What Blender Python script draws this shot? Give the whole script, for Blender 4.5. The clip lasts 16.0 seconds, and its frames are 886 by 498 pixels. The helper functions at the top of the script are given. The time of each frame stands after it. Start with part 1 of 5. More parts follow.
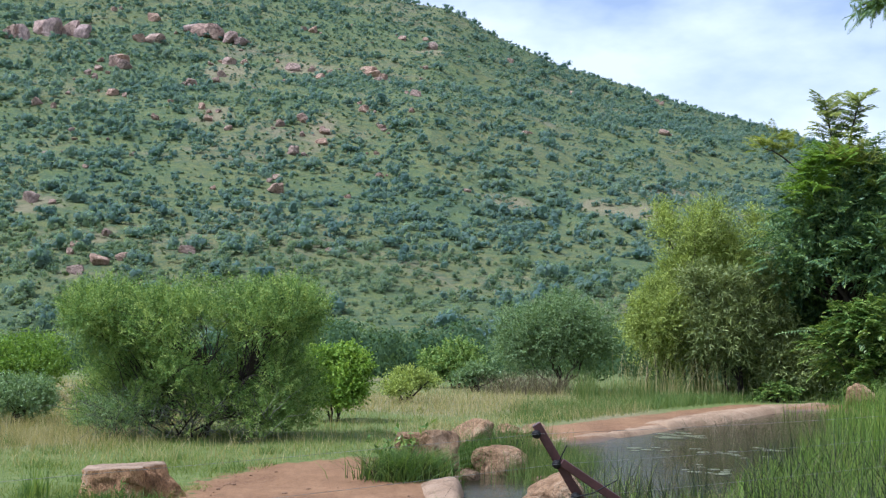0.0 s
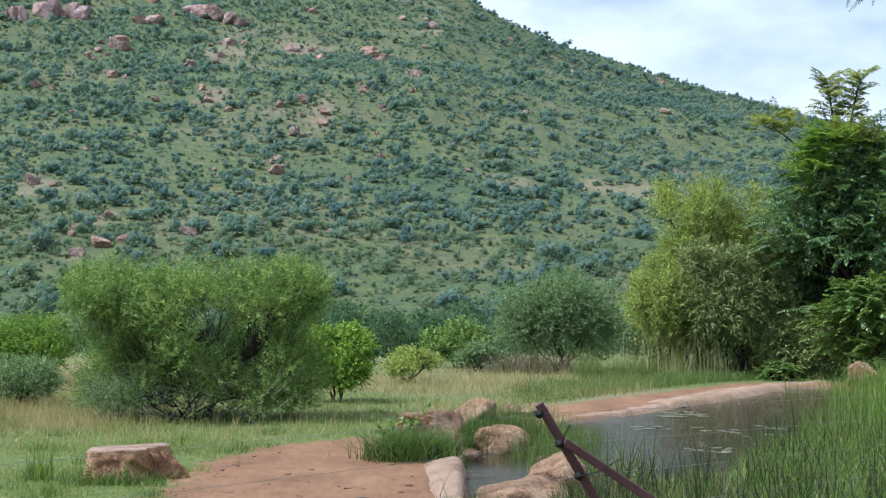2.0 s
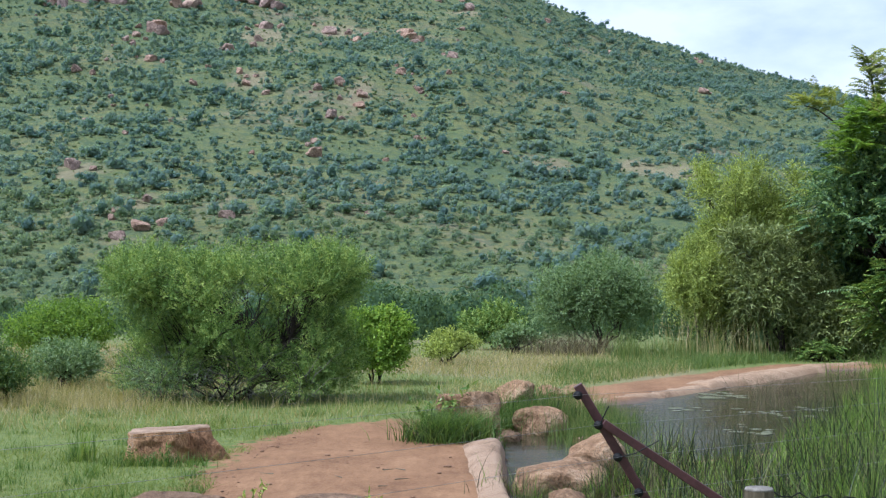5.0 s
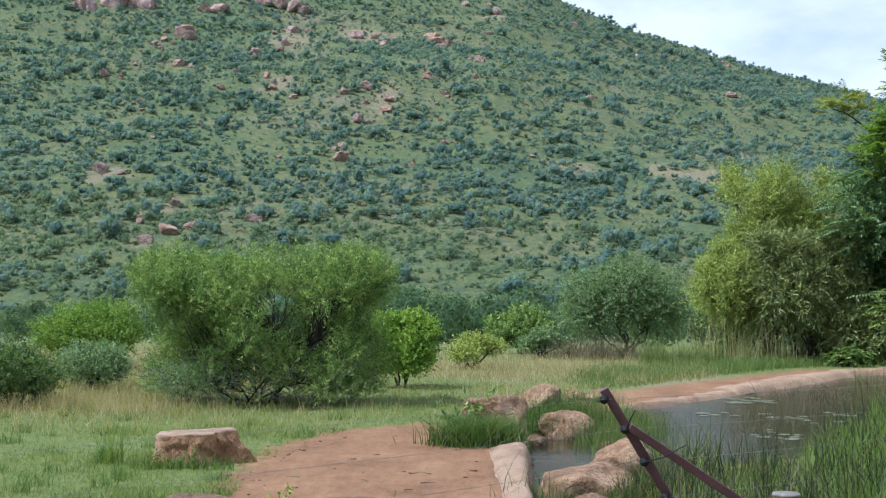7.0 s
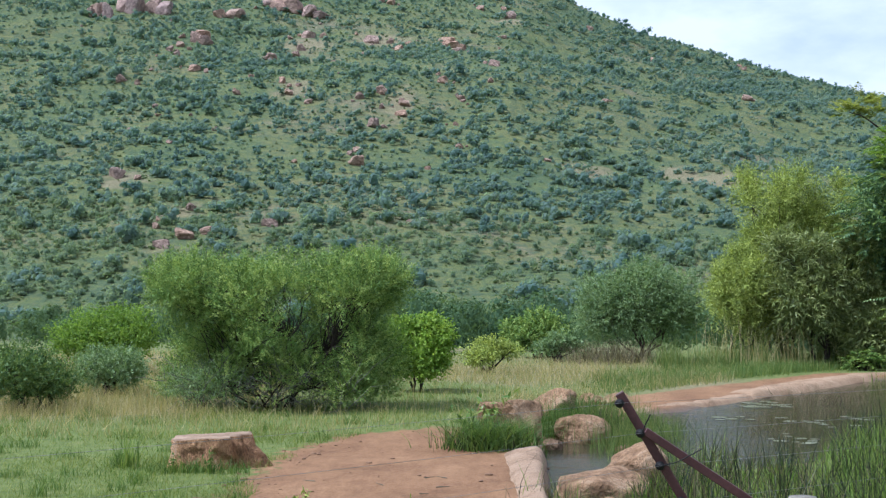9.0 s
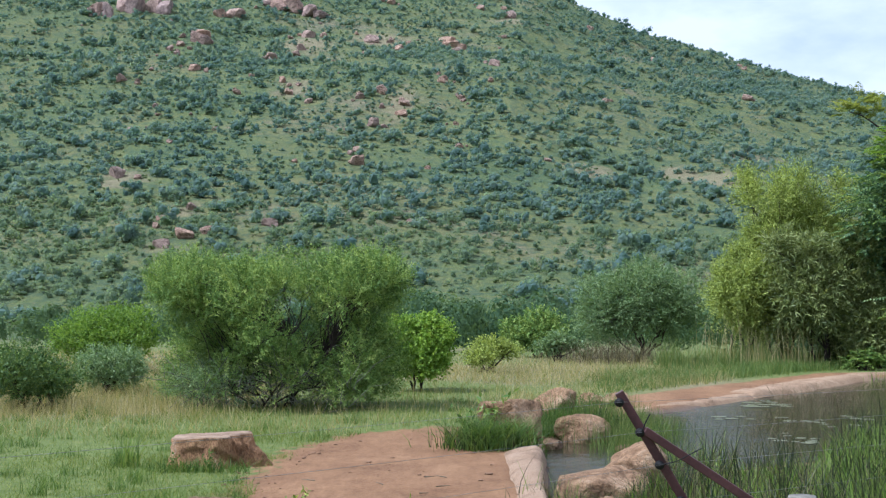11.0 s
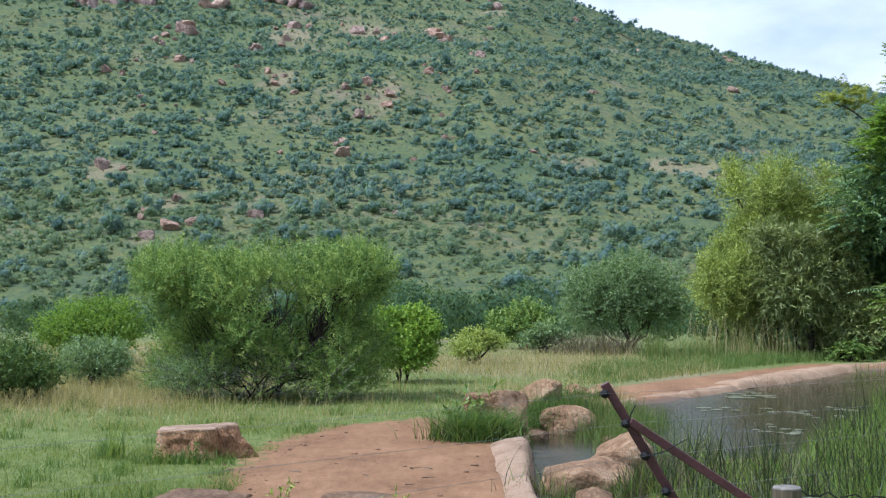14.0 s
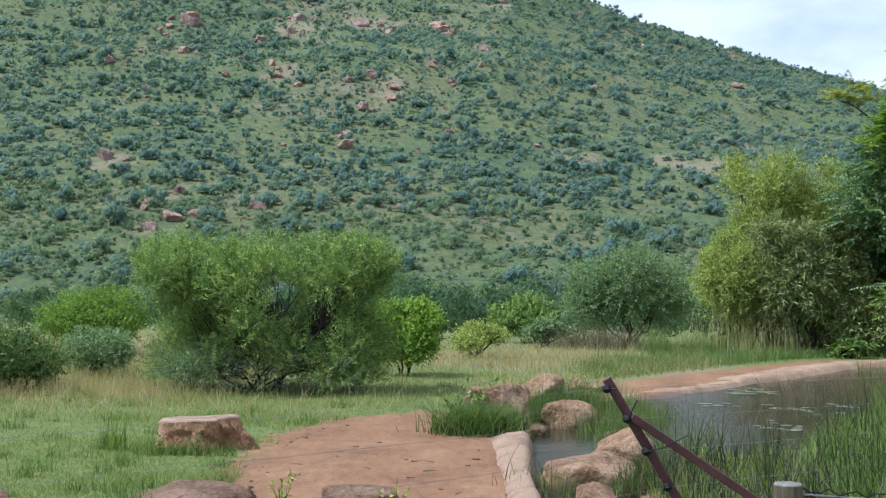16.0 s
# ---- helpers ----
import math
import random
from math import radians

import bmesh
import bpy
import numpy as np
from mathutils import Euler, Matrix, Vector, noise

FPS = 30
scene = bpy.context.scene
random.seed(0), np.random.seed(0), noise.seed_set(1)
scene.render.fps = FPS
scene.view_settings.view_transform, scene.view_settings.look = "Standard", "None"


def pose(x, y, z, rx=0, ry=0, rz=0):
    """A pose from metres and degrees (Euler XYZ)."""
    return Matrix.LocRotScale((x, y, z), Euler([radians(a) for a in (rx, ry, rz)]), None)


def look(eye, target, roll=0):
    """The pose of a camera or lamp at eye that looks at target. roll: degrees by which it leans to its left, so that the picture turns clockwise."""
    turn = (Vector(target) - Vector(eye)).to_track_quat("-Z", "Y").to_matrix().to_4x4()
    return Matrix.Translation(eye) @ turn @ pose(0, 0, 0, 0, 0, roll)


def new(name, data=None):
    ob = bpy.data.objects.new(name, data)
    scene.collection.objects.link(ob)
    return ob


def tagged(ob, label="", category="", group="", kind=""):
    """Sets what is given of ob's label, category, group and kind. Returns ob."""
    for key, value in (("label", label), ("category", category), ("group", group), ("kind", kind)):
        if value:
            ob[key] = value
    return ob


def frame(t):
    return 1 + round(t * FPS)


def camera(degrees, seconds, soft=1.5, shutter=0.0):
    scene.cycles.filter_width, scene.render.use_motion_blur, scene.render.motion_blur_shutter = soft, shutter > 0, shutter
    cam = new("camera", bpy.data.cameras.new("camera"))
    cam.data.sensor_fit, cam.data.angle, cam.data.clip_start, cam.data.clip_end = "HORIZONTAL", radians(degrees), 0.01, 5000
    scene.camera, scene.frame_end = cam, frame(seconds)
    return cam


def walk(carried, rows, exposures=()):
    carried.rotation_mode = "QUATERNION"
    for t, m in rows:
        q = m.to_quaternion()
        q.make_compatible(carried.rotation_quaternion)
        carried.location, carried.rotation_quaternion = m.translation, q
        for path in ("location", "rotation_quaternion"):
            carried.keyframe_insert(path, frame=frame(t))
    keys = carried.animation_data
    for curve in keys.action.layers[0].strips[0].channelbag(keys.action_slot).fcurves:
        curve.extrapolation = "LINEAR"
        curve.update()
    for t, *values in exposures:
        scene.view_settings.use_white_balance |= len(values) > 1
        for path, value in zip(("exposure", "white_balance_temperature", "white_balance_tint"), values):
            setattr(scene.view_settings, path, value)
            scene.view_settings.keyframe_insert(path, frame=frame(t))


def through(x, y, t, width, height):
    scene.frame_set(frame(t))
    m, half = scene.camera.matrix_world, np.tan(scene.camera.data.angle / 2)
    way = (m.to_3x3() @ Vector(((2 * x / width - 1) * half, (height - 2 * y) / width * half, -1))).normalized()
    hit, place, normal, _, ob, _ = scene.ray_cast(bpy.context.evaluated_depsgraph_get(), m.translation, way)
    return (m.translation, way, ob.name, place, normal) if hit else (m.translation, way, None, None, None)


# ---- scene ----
EYE = 1.79
cam = camera(37.65, 16.0, soft=1.25)
# seconds, tilt up, turn to the left and roll in degrees, sway to the right and upwards: a hand-held pan from one spot
TURNS = [
    (0.0, 3.697, 1.130, 0.307, 0.0022, 0.0031),
    (0.5, 3.355, 1.474, 0.227, 0.0012, 0.0059),
    (1.0, 3.065, 1.240, 0.344, 0.0009, 0.0053),
    (1.5, 2.966, 1.142, 0.127, -0.0011, 0.0070),
    (2.0, 2.823, 1.188, -0.021, -0.0018, 0.0056),
    (2.5, 2.634, 1.314, -0.029, -0.0014, 0.0048),
    (3.0, 2.398, 1.476, 0.012, -0.0014, 0.0026),
    (3.5, 2.178, 1.688, -0.013, -0.0043, 0.0035),
    (4.0, 2.058, 2.028, -0.174, -0.0051, 0.0043),
    (6.5, 2.022, 3.840, -0.035, -0.0024, 0.0029),
    (7.0, 2.212, 4.010, -0.091, -0.0014, 0.0015),
    (7.5, 2.350, 4.178, -0.050, 0.0012, 0.0010),
    (8.0, 2.410, 4.360, -0.070, 0.0016, -0.0010),
    (8.5, 2.404, 4.577, -0.208, 0.0019, -0.0004),
    (9.0, 2.399, 4.690, -0.170, 0.0018, -0.0007),
    (11.5, 2.367, 4.687, -0.139, 0.0045, -0.0038),
    (12.0, 2.303, 4.552, -0.100, 0.0035, -0.0028),
    (12.5, 2.168, 4.424, -0.063, 0.0035, -0.0027),
    (13.0, 2.138, 4.345, -0.148, 0.0043, -0.0033),
    (13.5, 2.070, 4.154, -0.172, 0.0039, -0.0030),
    (14.0, 2.007, 4.073, -0.160, 0.0029, -0.0033),
    (14.5, 1.883, 4.089, 0.052, 0.0017, -0.0034),
    (15.0, 1.737, 4.105, 0.074, -0.0006, -0.0026),
    (15.5, 1.673, 4.167, 0.183, 0.0000, -0.0024),
    (16.0, 1.724, 4.187, 0.318, 0.0003, -0.0022),
]
walk(cam, [(t, pose(sx, 0, EYE + sz, 90 + p, 0, y) @ pose(0, 0, 0, 0, 0, r)) for t, p, y, r, sx, sz in TURNS],
     [(0.0, 0.38, 5240, 14), (16.0, 0.38, 5240, 14)])

# ---- world and sun ----
SUN_EL, SUN_AZ = radians(57), radians(-106)     # azimuth from +y, clockwise: the sun stands to the left, a little behind
world = bpy.data.worlds.new("sky")
scene.world = world
world.use_nodes = True
wn, wl = world.node_tree.nodes, world.node_tree.links
wn.clear()
w_out = wn.new("ShaderNodeOutputWorld")
w_mix = wn.new("ShaderNodeMixShader")
w_sky = wn.new("ShaderNodeBackground")
w_cloud = wn.new("ShaderNodeBackground")
sky = wn.new("ShaderNodeTexSky")
sky.sky_type, sky.sun_disc = "NISHITA", False
sky.sun_elevation, sky.sun_rotation = SUN_EL, SUN_AZ
sky.air_density, sky.dust_density = 1.0, 1.5
w_sky.inputs["Strength"].default_value = 0.105
w_cloud.inputs["Color"].default_value = (0.93, 0.965, 1.0, 1)
w_cloud.inputs["Strength"].default_value = 0.84
w_co = wn.new("ShaderNodeTexCoord")
w_map = wn.new("ShaderNodeMapping")
w_map.inputs["Scale"].default_value = (1.0, 1.0, 2.2)
w_map.inputs["Location"].default_value = (0.35, 0.1, 0.2)
w_noise = wn.new("ShaderNodeTexNoise")
w_noise.inputs["Scale"].default_value = 3.4
w_noise.inputs["Detail"].default_value = 7
w_noise.inputs["Roughness"].default_value = 0.52
w_ramp = wn.new("ShaderNodeValToRGB")
w_ramp.color_ramp.elements[0].position, w_ramp.color_ramp.elements[1].position = 0.38, 0.54
w_ramp.color_ramp.elements[0].color = (0.30, 0.30, 0.30, 1)
wl.new(w_co.outputs["Generated"], w_map.inputs["Vector"])
wl.new(w_map.outputs["Vector"], w_noise.inputs["Vector"])
wl.new(w_noise.outputs["Fac"], w_ramp.inputs["Fac"])
wl.new(sky.outputs["Color"], w_sky.inputs["Color"])
wl.new(w_ramp.outputs["Color"], w_mix.inputs["Fac"])
wl.new(w_sky.outputs["Background"], w_mix.inputs[1])
wl.new(w_cloud.outputs["Background"], w_mix.inputs[2])
wl.new(w_mix.outputs["Shader"], w_out.inputs["Surface"])

sun = new("sun", bpy.data.lights.new("sun", "SUN"))
sun.data.energy, sun.data.angle, sun.data.color = 5.0, radians(7), (1.0, 0.96, 0.90)
away = Vector((math.sin(SUN_AZ) * math.cos(SUN_EL), math.cos(SUN_AZ) * math.cos(SUN_EL), math.sin(SUN_EL)))
sun.matrix_world = look(away * 60, (0, 0, 0))


# ---- materials ----
def material(name, build, rough=0.8):
    m = bpy.data.materials.new(name)
    m.use_nodes = True
    nt = m.node_tree
    b = nt.nodes["Principled BSDF"]
    b.inputs["Roughness"].default_value = rough
    b.inputs["Specular IOR Level"].default_value = 0.25
    build(nt, b)
    return m


def noise_tex(nt, scale, detail=5, rough=0.55, vec=None, stretch=None):
    n = nt.nodes.new("ShaderNodeTexNoise")
    n.inputs["Scale"].default_value, n.inputs["Detail"].default_value = scale, detail
    n.inputs["Roughness"].default_value = rough
    if vec is None:
        vec = nt.nodes.new("ShaderNodeTexCoord").outputs["Object"]
    if stretch:
        mp = nt.nodes.new("ShaderNodeMapping")
        mp.inputs["Scale"].default_value = stretch
        nt.links.new(vec, mp.inputs["Vector"])
        vec = mp.outputs["Vector"]
    nt.links.new(vec, n.inputs["Vector"])
    return n.outputs["Fac"]


def ramp(nt, fac, stops):
    r = nt.nodes.new("ShaderNodeValToRGB")
    e = r.color_ramp.elements
    while len(e) < len(stops):
        e.new(0.5)
    for el, (p, c) in zip(e, stops):
        el.position, el.color = p, (*c, 1) if len(c) == 3 else c
    nt.links.new(fac, r.inputs["Fac"])
    return r.outputs["Color"]


def mixed(nt, fac, a, b, mode="MIX"):
    n = nt.nodes.new("ShaderNodeMix")
    n.data_type, n.blend_type = "RGBA", mode
    for sock, v in ((n.inputs[0], fac), (n.inputs[6], a), (n.inputs[7], b)):
        if isinstance(v, (int, float)):
            sock.default_value = v
        elif isinstance(v, tuple):
            sock.default_value = (*v, 1)
        else:
            nt.links.new(v, sock)
    return n.outputs[2]


def math_node(nt, op, a, b):
    n = nt.nodes.new("ShaderNodeMath")
    n.operation = op
    for sock, v in ((n.inputs[0], a), (n.inputs[1], b)):
        if isinstance(v, (int, float)):
            sock.default_value = v
        else:
            nt.links.new(v, sock)
    return n.outputs[0]


def attr(nt, name):
    n = nt.nodes.new("ShaderNodeAttribute")
    n.attribute_name = name
    return n.outputs["Fac"]


def bump(nt, b, height, strength, dist):
    n = nt.nodes.new("ShaderNodeBump")
    n.inputs["Strength"].default_value, n.inputs["Distance"].default_value = strength, dist
    nt.links.new(height, n.inputs["Height"])
    nt.links.new(n.outputs["Normal"], b.inputs["Normal"])


def leaf_material(name, stops, through=0.35, rough=0.5, tint=False, patch=1.2, shine=0.25):
    """Leaves: each leaf its own shade, patches of growth, light that passes through."""
    def build(nt, b):
        b.inputs["Specular IOR Level"].default_value = shine
        geo = nt.nodes.new("ShaderNodeNewGeometry")
        own = attr(nt, "tint") if tint else geo.outputs["Random Per Island"]
        fac = math_node(nt, "ADD", math_node(nt, "MULTIPLY", own, 0.55),
                        math_node(nt, "MULTIPLY", noise_tex(nt, patch, 3), 0.5))
        if tint:
            fac = math_node(nt, "ADD", math_node(nt, "MULTIPLY", geo.outputs["Random Per Island"], 0.14),
                            math_node(nt, "MULTIPLY", fac, 0.86))
        col = ramp(nt, fac, stops)
        nt.links.new(col, b.inputs["Base Color"])
        tr = nt.nodes.new("ShaderNodeBsdfTranslucent")
        nt.links.new(mixed(nt, 1.0, col, (1.25, 1.2, 0.6), "MULTIPLY"), tr.inputs["Color"])
        ms = nt.nodes.new("ShaderNodeMixShader")
        ms.inputs["Fac"].default_value = through
        nt.links.new(b.outputs["BSDF"], ms.inputs[1])
        nt.links.new(tr.outputs["BSDF"], ms.inputs[2])
        nt.links.new(ms.outputs["Shader"], nt.nodes["Material Output"].inputs["Surface"])
    return material(name, build, rough)


def two_scale(name, stops, big=1.5, small=14, rough=0.85, relief=0.5, dist=0.02, stretch=None, speck=None, cracks=0, own=False):
    def build(nt, b):
        n1, n2 = noise_tex(nt, big, 4, stretch=stretch), noise_tex(nt, small, 7, 0.65, stretch=stretch)
        fac = math_node(nt, "ADD", math_node(nt, "MULTIPLY", n1, 0.55), math_node(nt, "MULTIPLY", n2, 0.45))
        col = ramp(nt, fac, stops)
        if speck:
            n3 = noise_tex(nt, small * 5, 3)
            col = mixed(nt, ramp(nt, n3, [(0.55, (0, 0, 0)), (0.68, (1, 1, 1))]), col, speck)
        if own:                                     # some stones rusty, some grey
            shade = nt.nodes.new("ShaderNodeObjectInfo").outputs["Random"]
            col = mixed(nt, 1.0, col, ramp(nt, shade, [(0.1, (0.90, 0.89, 0.92)), (0.6, (0.98, 0.93, 0.90)), (0.95, (1.05, 0.95, 0.86))]), "MULTIPLY")
        hgt = n2
        if cracks:
            v = nt.nodes.new("ShaderNodeTexVoronoi")
            v.feature = "DISTANCE_TO_EDGE"
            v.inputs["Scale"].default_value = cracks
            tc = nt.nodes.new("ShaderNodeTexCoord").outputs["Object"]
            wob = nt.nodes.new("ShaderNodeTexNoise")
            wob.inputs["Scale"].default_value = cracks * 1.5
            nt.links.new(tc, wob.inputs["Vector"])
            nt.links.new(mixed(nt, 0.25, tc, wob.outputs["Color"]), v.inputs["Vector"])
            line = ramp(nt, v.outputs["Distance"], [(0.0, (0, 0, 0)), (0.014, (1, 1, 1))])
            col = mixed(nt, line, mixed(nt, ramp(nt, n1, [(0.45, (0.05, 0.05, 0.05)), (0.6, (0.6, 0.6, 0.6))]), col, (0.05, 0.035, 0.028)), col)
            hgt = math_node(nt, "ADD", n2, math_node(nt, "MULTIPLY", line, 0.35))
        nt.links.new(col, b.inputs["Base Color"])
        bump(nt, b, hgt, relief, dist)
    return material(name, build, rough)


def ground_build(nt, b):
    soil, bank, straw = attr(nt, "soil"), attr(nt, "bank"), attr(nt, "straw")
    n1, n2, n3 = noise_tex(nt, 0.7, 4), noise_tex(nt, 5.0, 7, 0.65), noise_tex(nt, 0.035, 5, 0.6)
    turf = ramp(nt, n2, [(0.3, (0.058, 0.080, 0.018)), (0.5, (0.104, 0.134, 0.031)), (0.72, (0.162, 0.168, 0.054))])
    dry = ramp(nt, n2, [(0.3, (0.096, 0.089, 0.037)), (0.55, (0.185, 0.163, 0.081)), (0.75, (0.244, 0.207, 0.118))])
    turf = mixed(nt, straw, turf, dry)
    # the hill's grass, in long drifts of green and straw, with stony bare places
    far = attr(nt, "hill")
    drift = math_node(nt, "ADD", math_node(nt, "MULTIPLY", n3, 0.7), math_node(nt, "MULTIPLY", noise_tex(nt, 0.3, 6, 0.7), 0.3))
    slope = ramp(nt, drift, [(0.36, (0.070, 0.104, 0.038)), (0.47, (0.104, 0.130, 0.041)), (0.56, (0.136, 0.142, 0.048)), (0.66, (0.185, 0.158, 0.094))])
    scrub = noise_tex(nt, 0.55, 8, 0.72)
    slope = mixed(nt, ramp(nt, scrub, [(0.38, (0.85, 0.85, 0.85)), (0.56, (0, 0, 0))]), slope, (0.048, 0.084, 0.046))
    speckle = noise_tex(nt, 1.6, 5, 0.7)
    slope = mixed(nt, ramp(nt, speckle, [(0.36, (0.8, 0.8, 0.8)), (0.48, (0, 0, 0))]), slope, (0.042, 0.076, 0.044))
    slope = mixed(nt, ramp(nt, speckle, [(0.60, (0, 0, 0)), (0.66, (0.7, 0.7, 0.7))]), slope, (0.150, 0.135, 0.075))
    stony = math_node(nt, "ADD", attr(nt, "stony"), math_node(nt, "MULTIPLY", math_node(nt, "SUBTRACT", noise_tex(nt, 0.35, 6, 0.7), 0.5), 1.6))
    slope = mixed(nt, ramp(nt, stony, [(0.35, (0, 0, 0)), (0.75, (0.75, 0.75, 0.75))]), slope, (0.215, 0.180, 0.105))
    turf = mixed(nt, far, turf, slope)
    e = math_node(nt, "ADD", soil, math_node(nt, "MULTIPLY", math_node(nt, "SUBTRACT", n2, 0.5), 1.7))
    mask = ramp(nt, e, [(0.42, (0, 0, 0)), (0.58, (1, 1, 1))])
    grit = math_node(nt, "ADD", math_node(nt, "MULTIPLY", noise_tex(nt, 1.3, 5, 0.6, stretch=(1, 0.45, 1)), 0.36), math_node(nt, "ADD", math_node(nt, "MULTIPLY", noise_tex(nt, 9, 5, 0.65, stretch=(1, 0.4, 1)), 0.26), math_node(nt, "MULTIPLY", noise_tex(nt, 34, 7, 0.75, stretch=(1, 0.5, 1)), 0.38)))
    earth = ramp(nt, grit, [(0.36, (0.088, 0.044, 0.019)), (0.45, (0.164, 0.085, 0.039)), (0.54, (0.220, 0.120, 0.057)), (0.64, (0.285, 0.168, 0.086))])
    mud = ramp(nt, n2, [(0.35, (0.074, 0.063, 0.052)), (0.65, (0.148, 0.122, 0.096))])
    earth = mixed(nt, bank, earth, mud)
    nt.links.new(mixed(nt, mask, turf, earth), b.inputs["Base Color"])
    rise = math_node(nt, "MULTIPLY", far, math_node(nt, "SUBTRACT", 1.0, scrub))
    bump(nt, b, math_node(nt, "ADD", math_node(nt, "MULTIPLY", grit, 0.4), math_node(nt, "MULTIPLY", rise, 9.0)), 0.9, 0.095)


M_GROUND = material("ground", ground_build, 0.92)
M_ROCK = two_scale("red_granite", [(0.36, (0.095, 0.054, 0.028)), (0.44, (0.225, 0.130, 0.066)), (0.53, (0.360, 0.222, 0.120)), (0.63, (0.450, 0.318, 0.200))],
                   2.2, 15, 0.9, 1.0, 0.09, speck=(0.118, 0.080, 0.055))
M_ROCK_DARK = two_scale("dark_rock", [(0.34, (0.074, 0.042, 0.023)), (0.46, (0.170, 0.102, 0.057)), (0.58, (0.280, 0.180, 0.106)), (0.68, (0.365, 0.252, 0.162))],
                        1.6, 22, 0.88, 1.0, 0.06, speck=(0.06, 0.045, 0.036))
M_ROCK_HILL = two_scale("hill_granite", [(0.36, (0.200, 0.142, 0.110)), (0.47, (0.330, 0.232, 0.175)), (0.6, (0.455, 0.338, 0.262))], 1.1, 4.5, 0.95, 1.0, 0.5, cracks=0.9, own=True)
M_OUTCROP = two_scale("outcrop_granite", [(0.36, (0.190, 0.140, 0.120)), (0.47, (0.316, 0.231, 0.194)), (0.6, (0.449, 0.335, 0.277))], 1.1, 4.5, 0.95, 1.0, 0.5, cracks=1.2, own=True)
M_CLOD = two_scale("earth_clod", [(0.36, (0.110, 0.064, 0.036)), (0.64, (0.270, 0.165, 0.100))], 9, 60, 0.95, 0.8, 0.01)
M_CONCRETE = two_scale("pond_concrete", [(0.32, (0.121, 0.077, 0.046)), (0.46, (0.313, 0.207, 0.128)), (0.66, (0.425, 0.303, 0.201))], 3.5, 30, 0.9, 1.0, 0.04, speck=(0.118, 0.089, 0.063))
M_RIM = two_scale("sandy_rim", [(0.34, (0.150, 0.090, 0.050)), (0.5, (0.272, 0.180, 0.108)), (0.66, (0.350, 0.252, 0.162))], 1.2, 14, 0.88, 0.7, 0.03)
M_BARK = two_scale("bark", [(0.35, (0.018, 0.015, 0.012)), (0.65, (0.067, 0.052, 0.041))], 3, 25, 0.9, 0.8, 0.02, (1, 1, 0.25))
M_TWIG = two_scale("grey_twig", [(0.35, (0.070, 0.072, 0.050)), (0.65, (0.150, 0.148, 0.105))], 3, 25, 0.9, 0.5, 0.01)
M_STUMP = two_scale("stump_wood", [(0.36, (0.130, 0.068, 0.036)), (0.45, (0.340, 0.184, 0.090)), (0.55, (0.520, 0.300, 0.150)), (0.66, (0.540, 0.400, 0.280))],
                    3.2, 30, 0.92, 1.0, 0.07, (1.5, 1.4, 0.8), speck=(0.10, 0.055, 0.03))
M_STUMP_TOP = two_scale("sawn_wood", [(0.38, (0.100, 0.060, 0.036)), (0.5, (0.215, 0.142, 0.088)), (0.64, (0.305, 0.220, 0.148))], 4.5, 30, 0.85, 0.5, 0.01)
M_STEEL = two_scale("maroon_steel", [(0.35, (0.041, 0.017, 0.016)), (0.55, (0.073, 0.030, 0.029)), (0.72, (0.108, 0.051, 0.042))], 4, 40, 0.5, 0.15, 0.004)
M_PLASTIC = two_scale("black_plastic", [(0.4, (0.006, 0.006, 0.006)), (0.6, (0.014, 0.013, 0.013))], 8, 60, 0.7, 0.1, 0.003)
M_STAKE = two_scale("weathered_wood", [(0.34, (0.045, 0.036, 0.022)), (0.5, (0.100, 0.080, 0.050)), (0.66, (0.160, 0.130, 0.086))], 5, 40, 0.9, 0.7, 0.008, (1, 1, 0.12))
M_STAKE_TOP = two_scale("bleached_wood", [(0.4, (0.105, 0.092, 0.074)), (0.6, (0.235, 0.215, 0.180))], 12, 60, 0.8, 0.4, 0.004)


def wire_build(nt, b):
    b.inputs["Metallic"].default_value = 0.7
    nt.links.new(ramp(nt, noise_tex(nt, 6, 3), [(0.4, (0.15, 0.15, 0.14)), (0.6, (0.28, 0.27, 0.25))]), b.inputs["Base Color"])


M_WIRE = material("galvanised_wire", wire_build, 0.5)


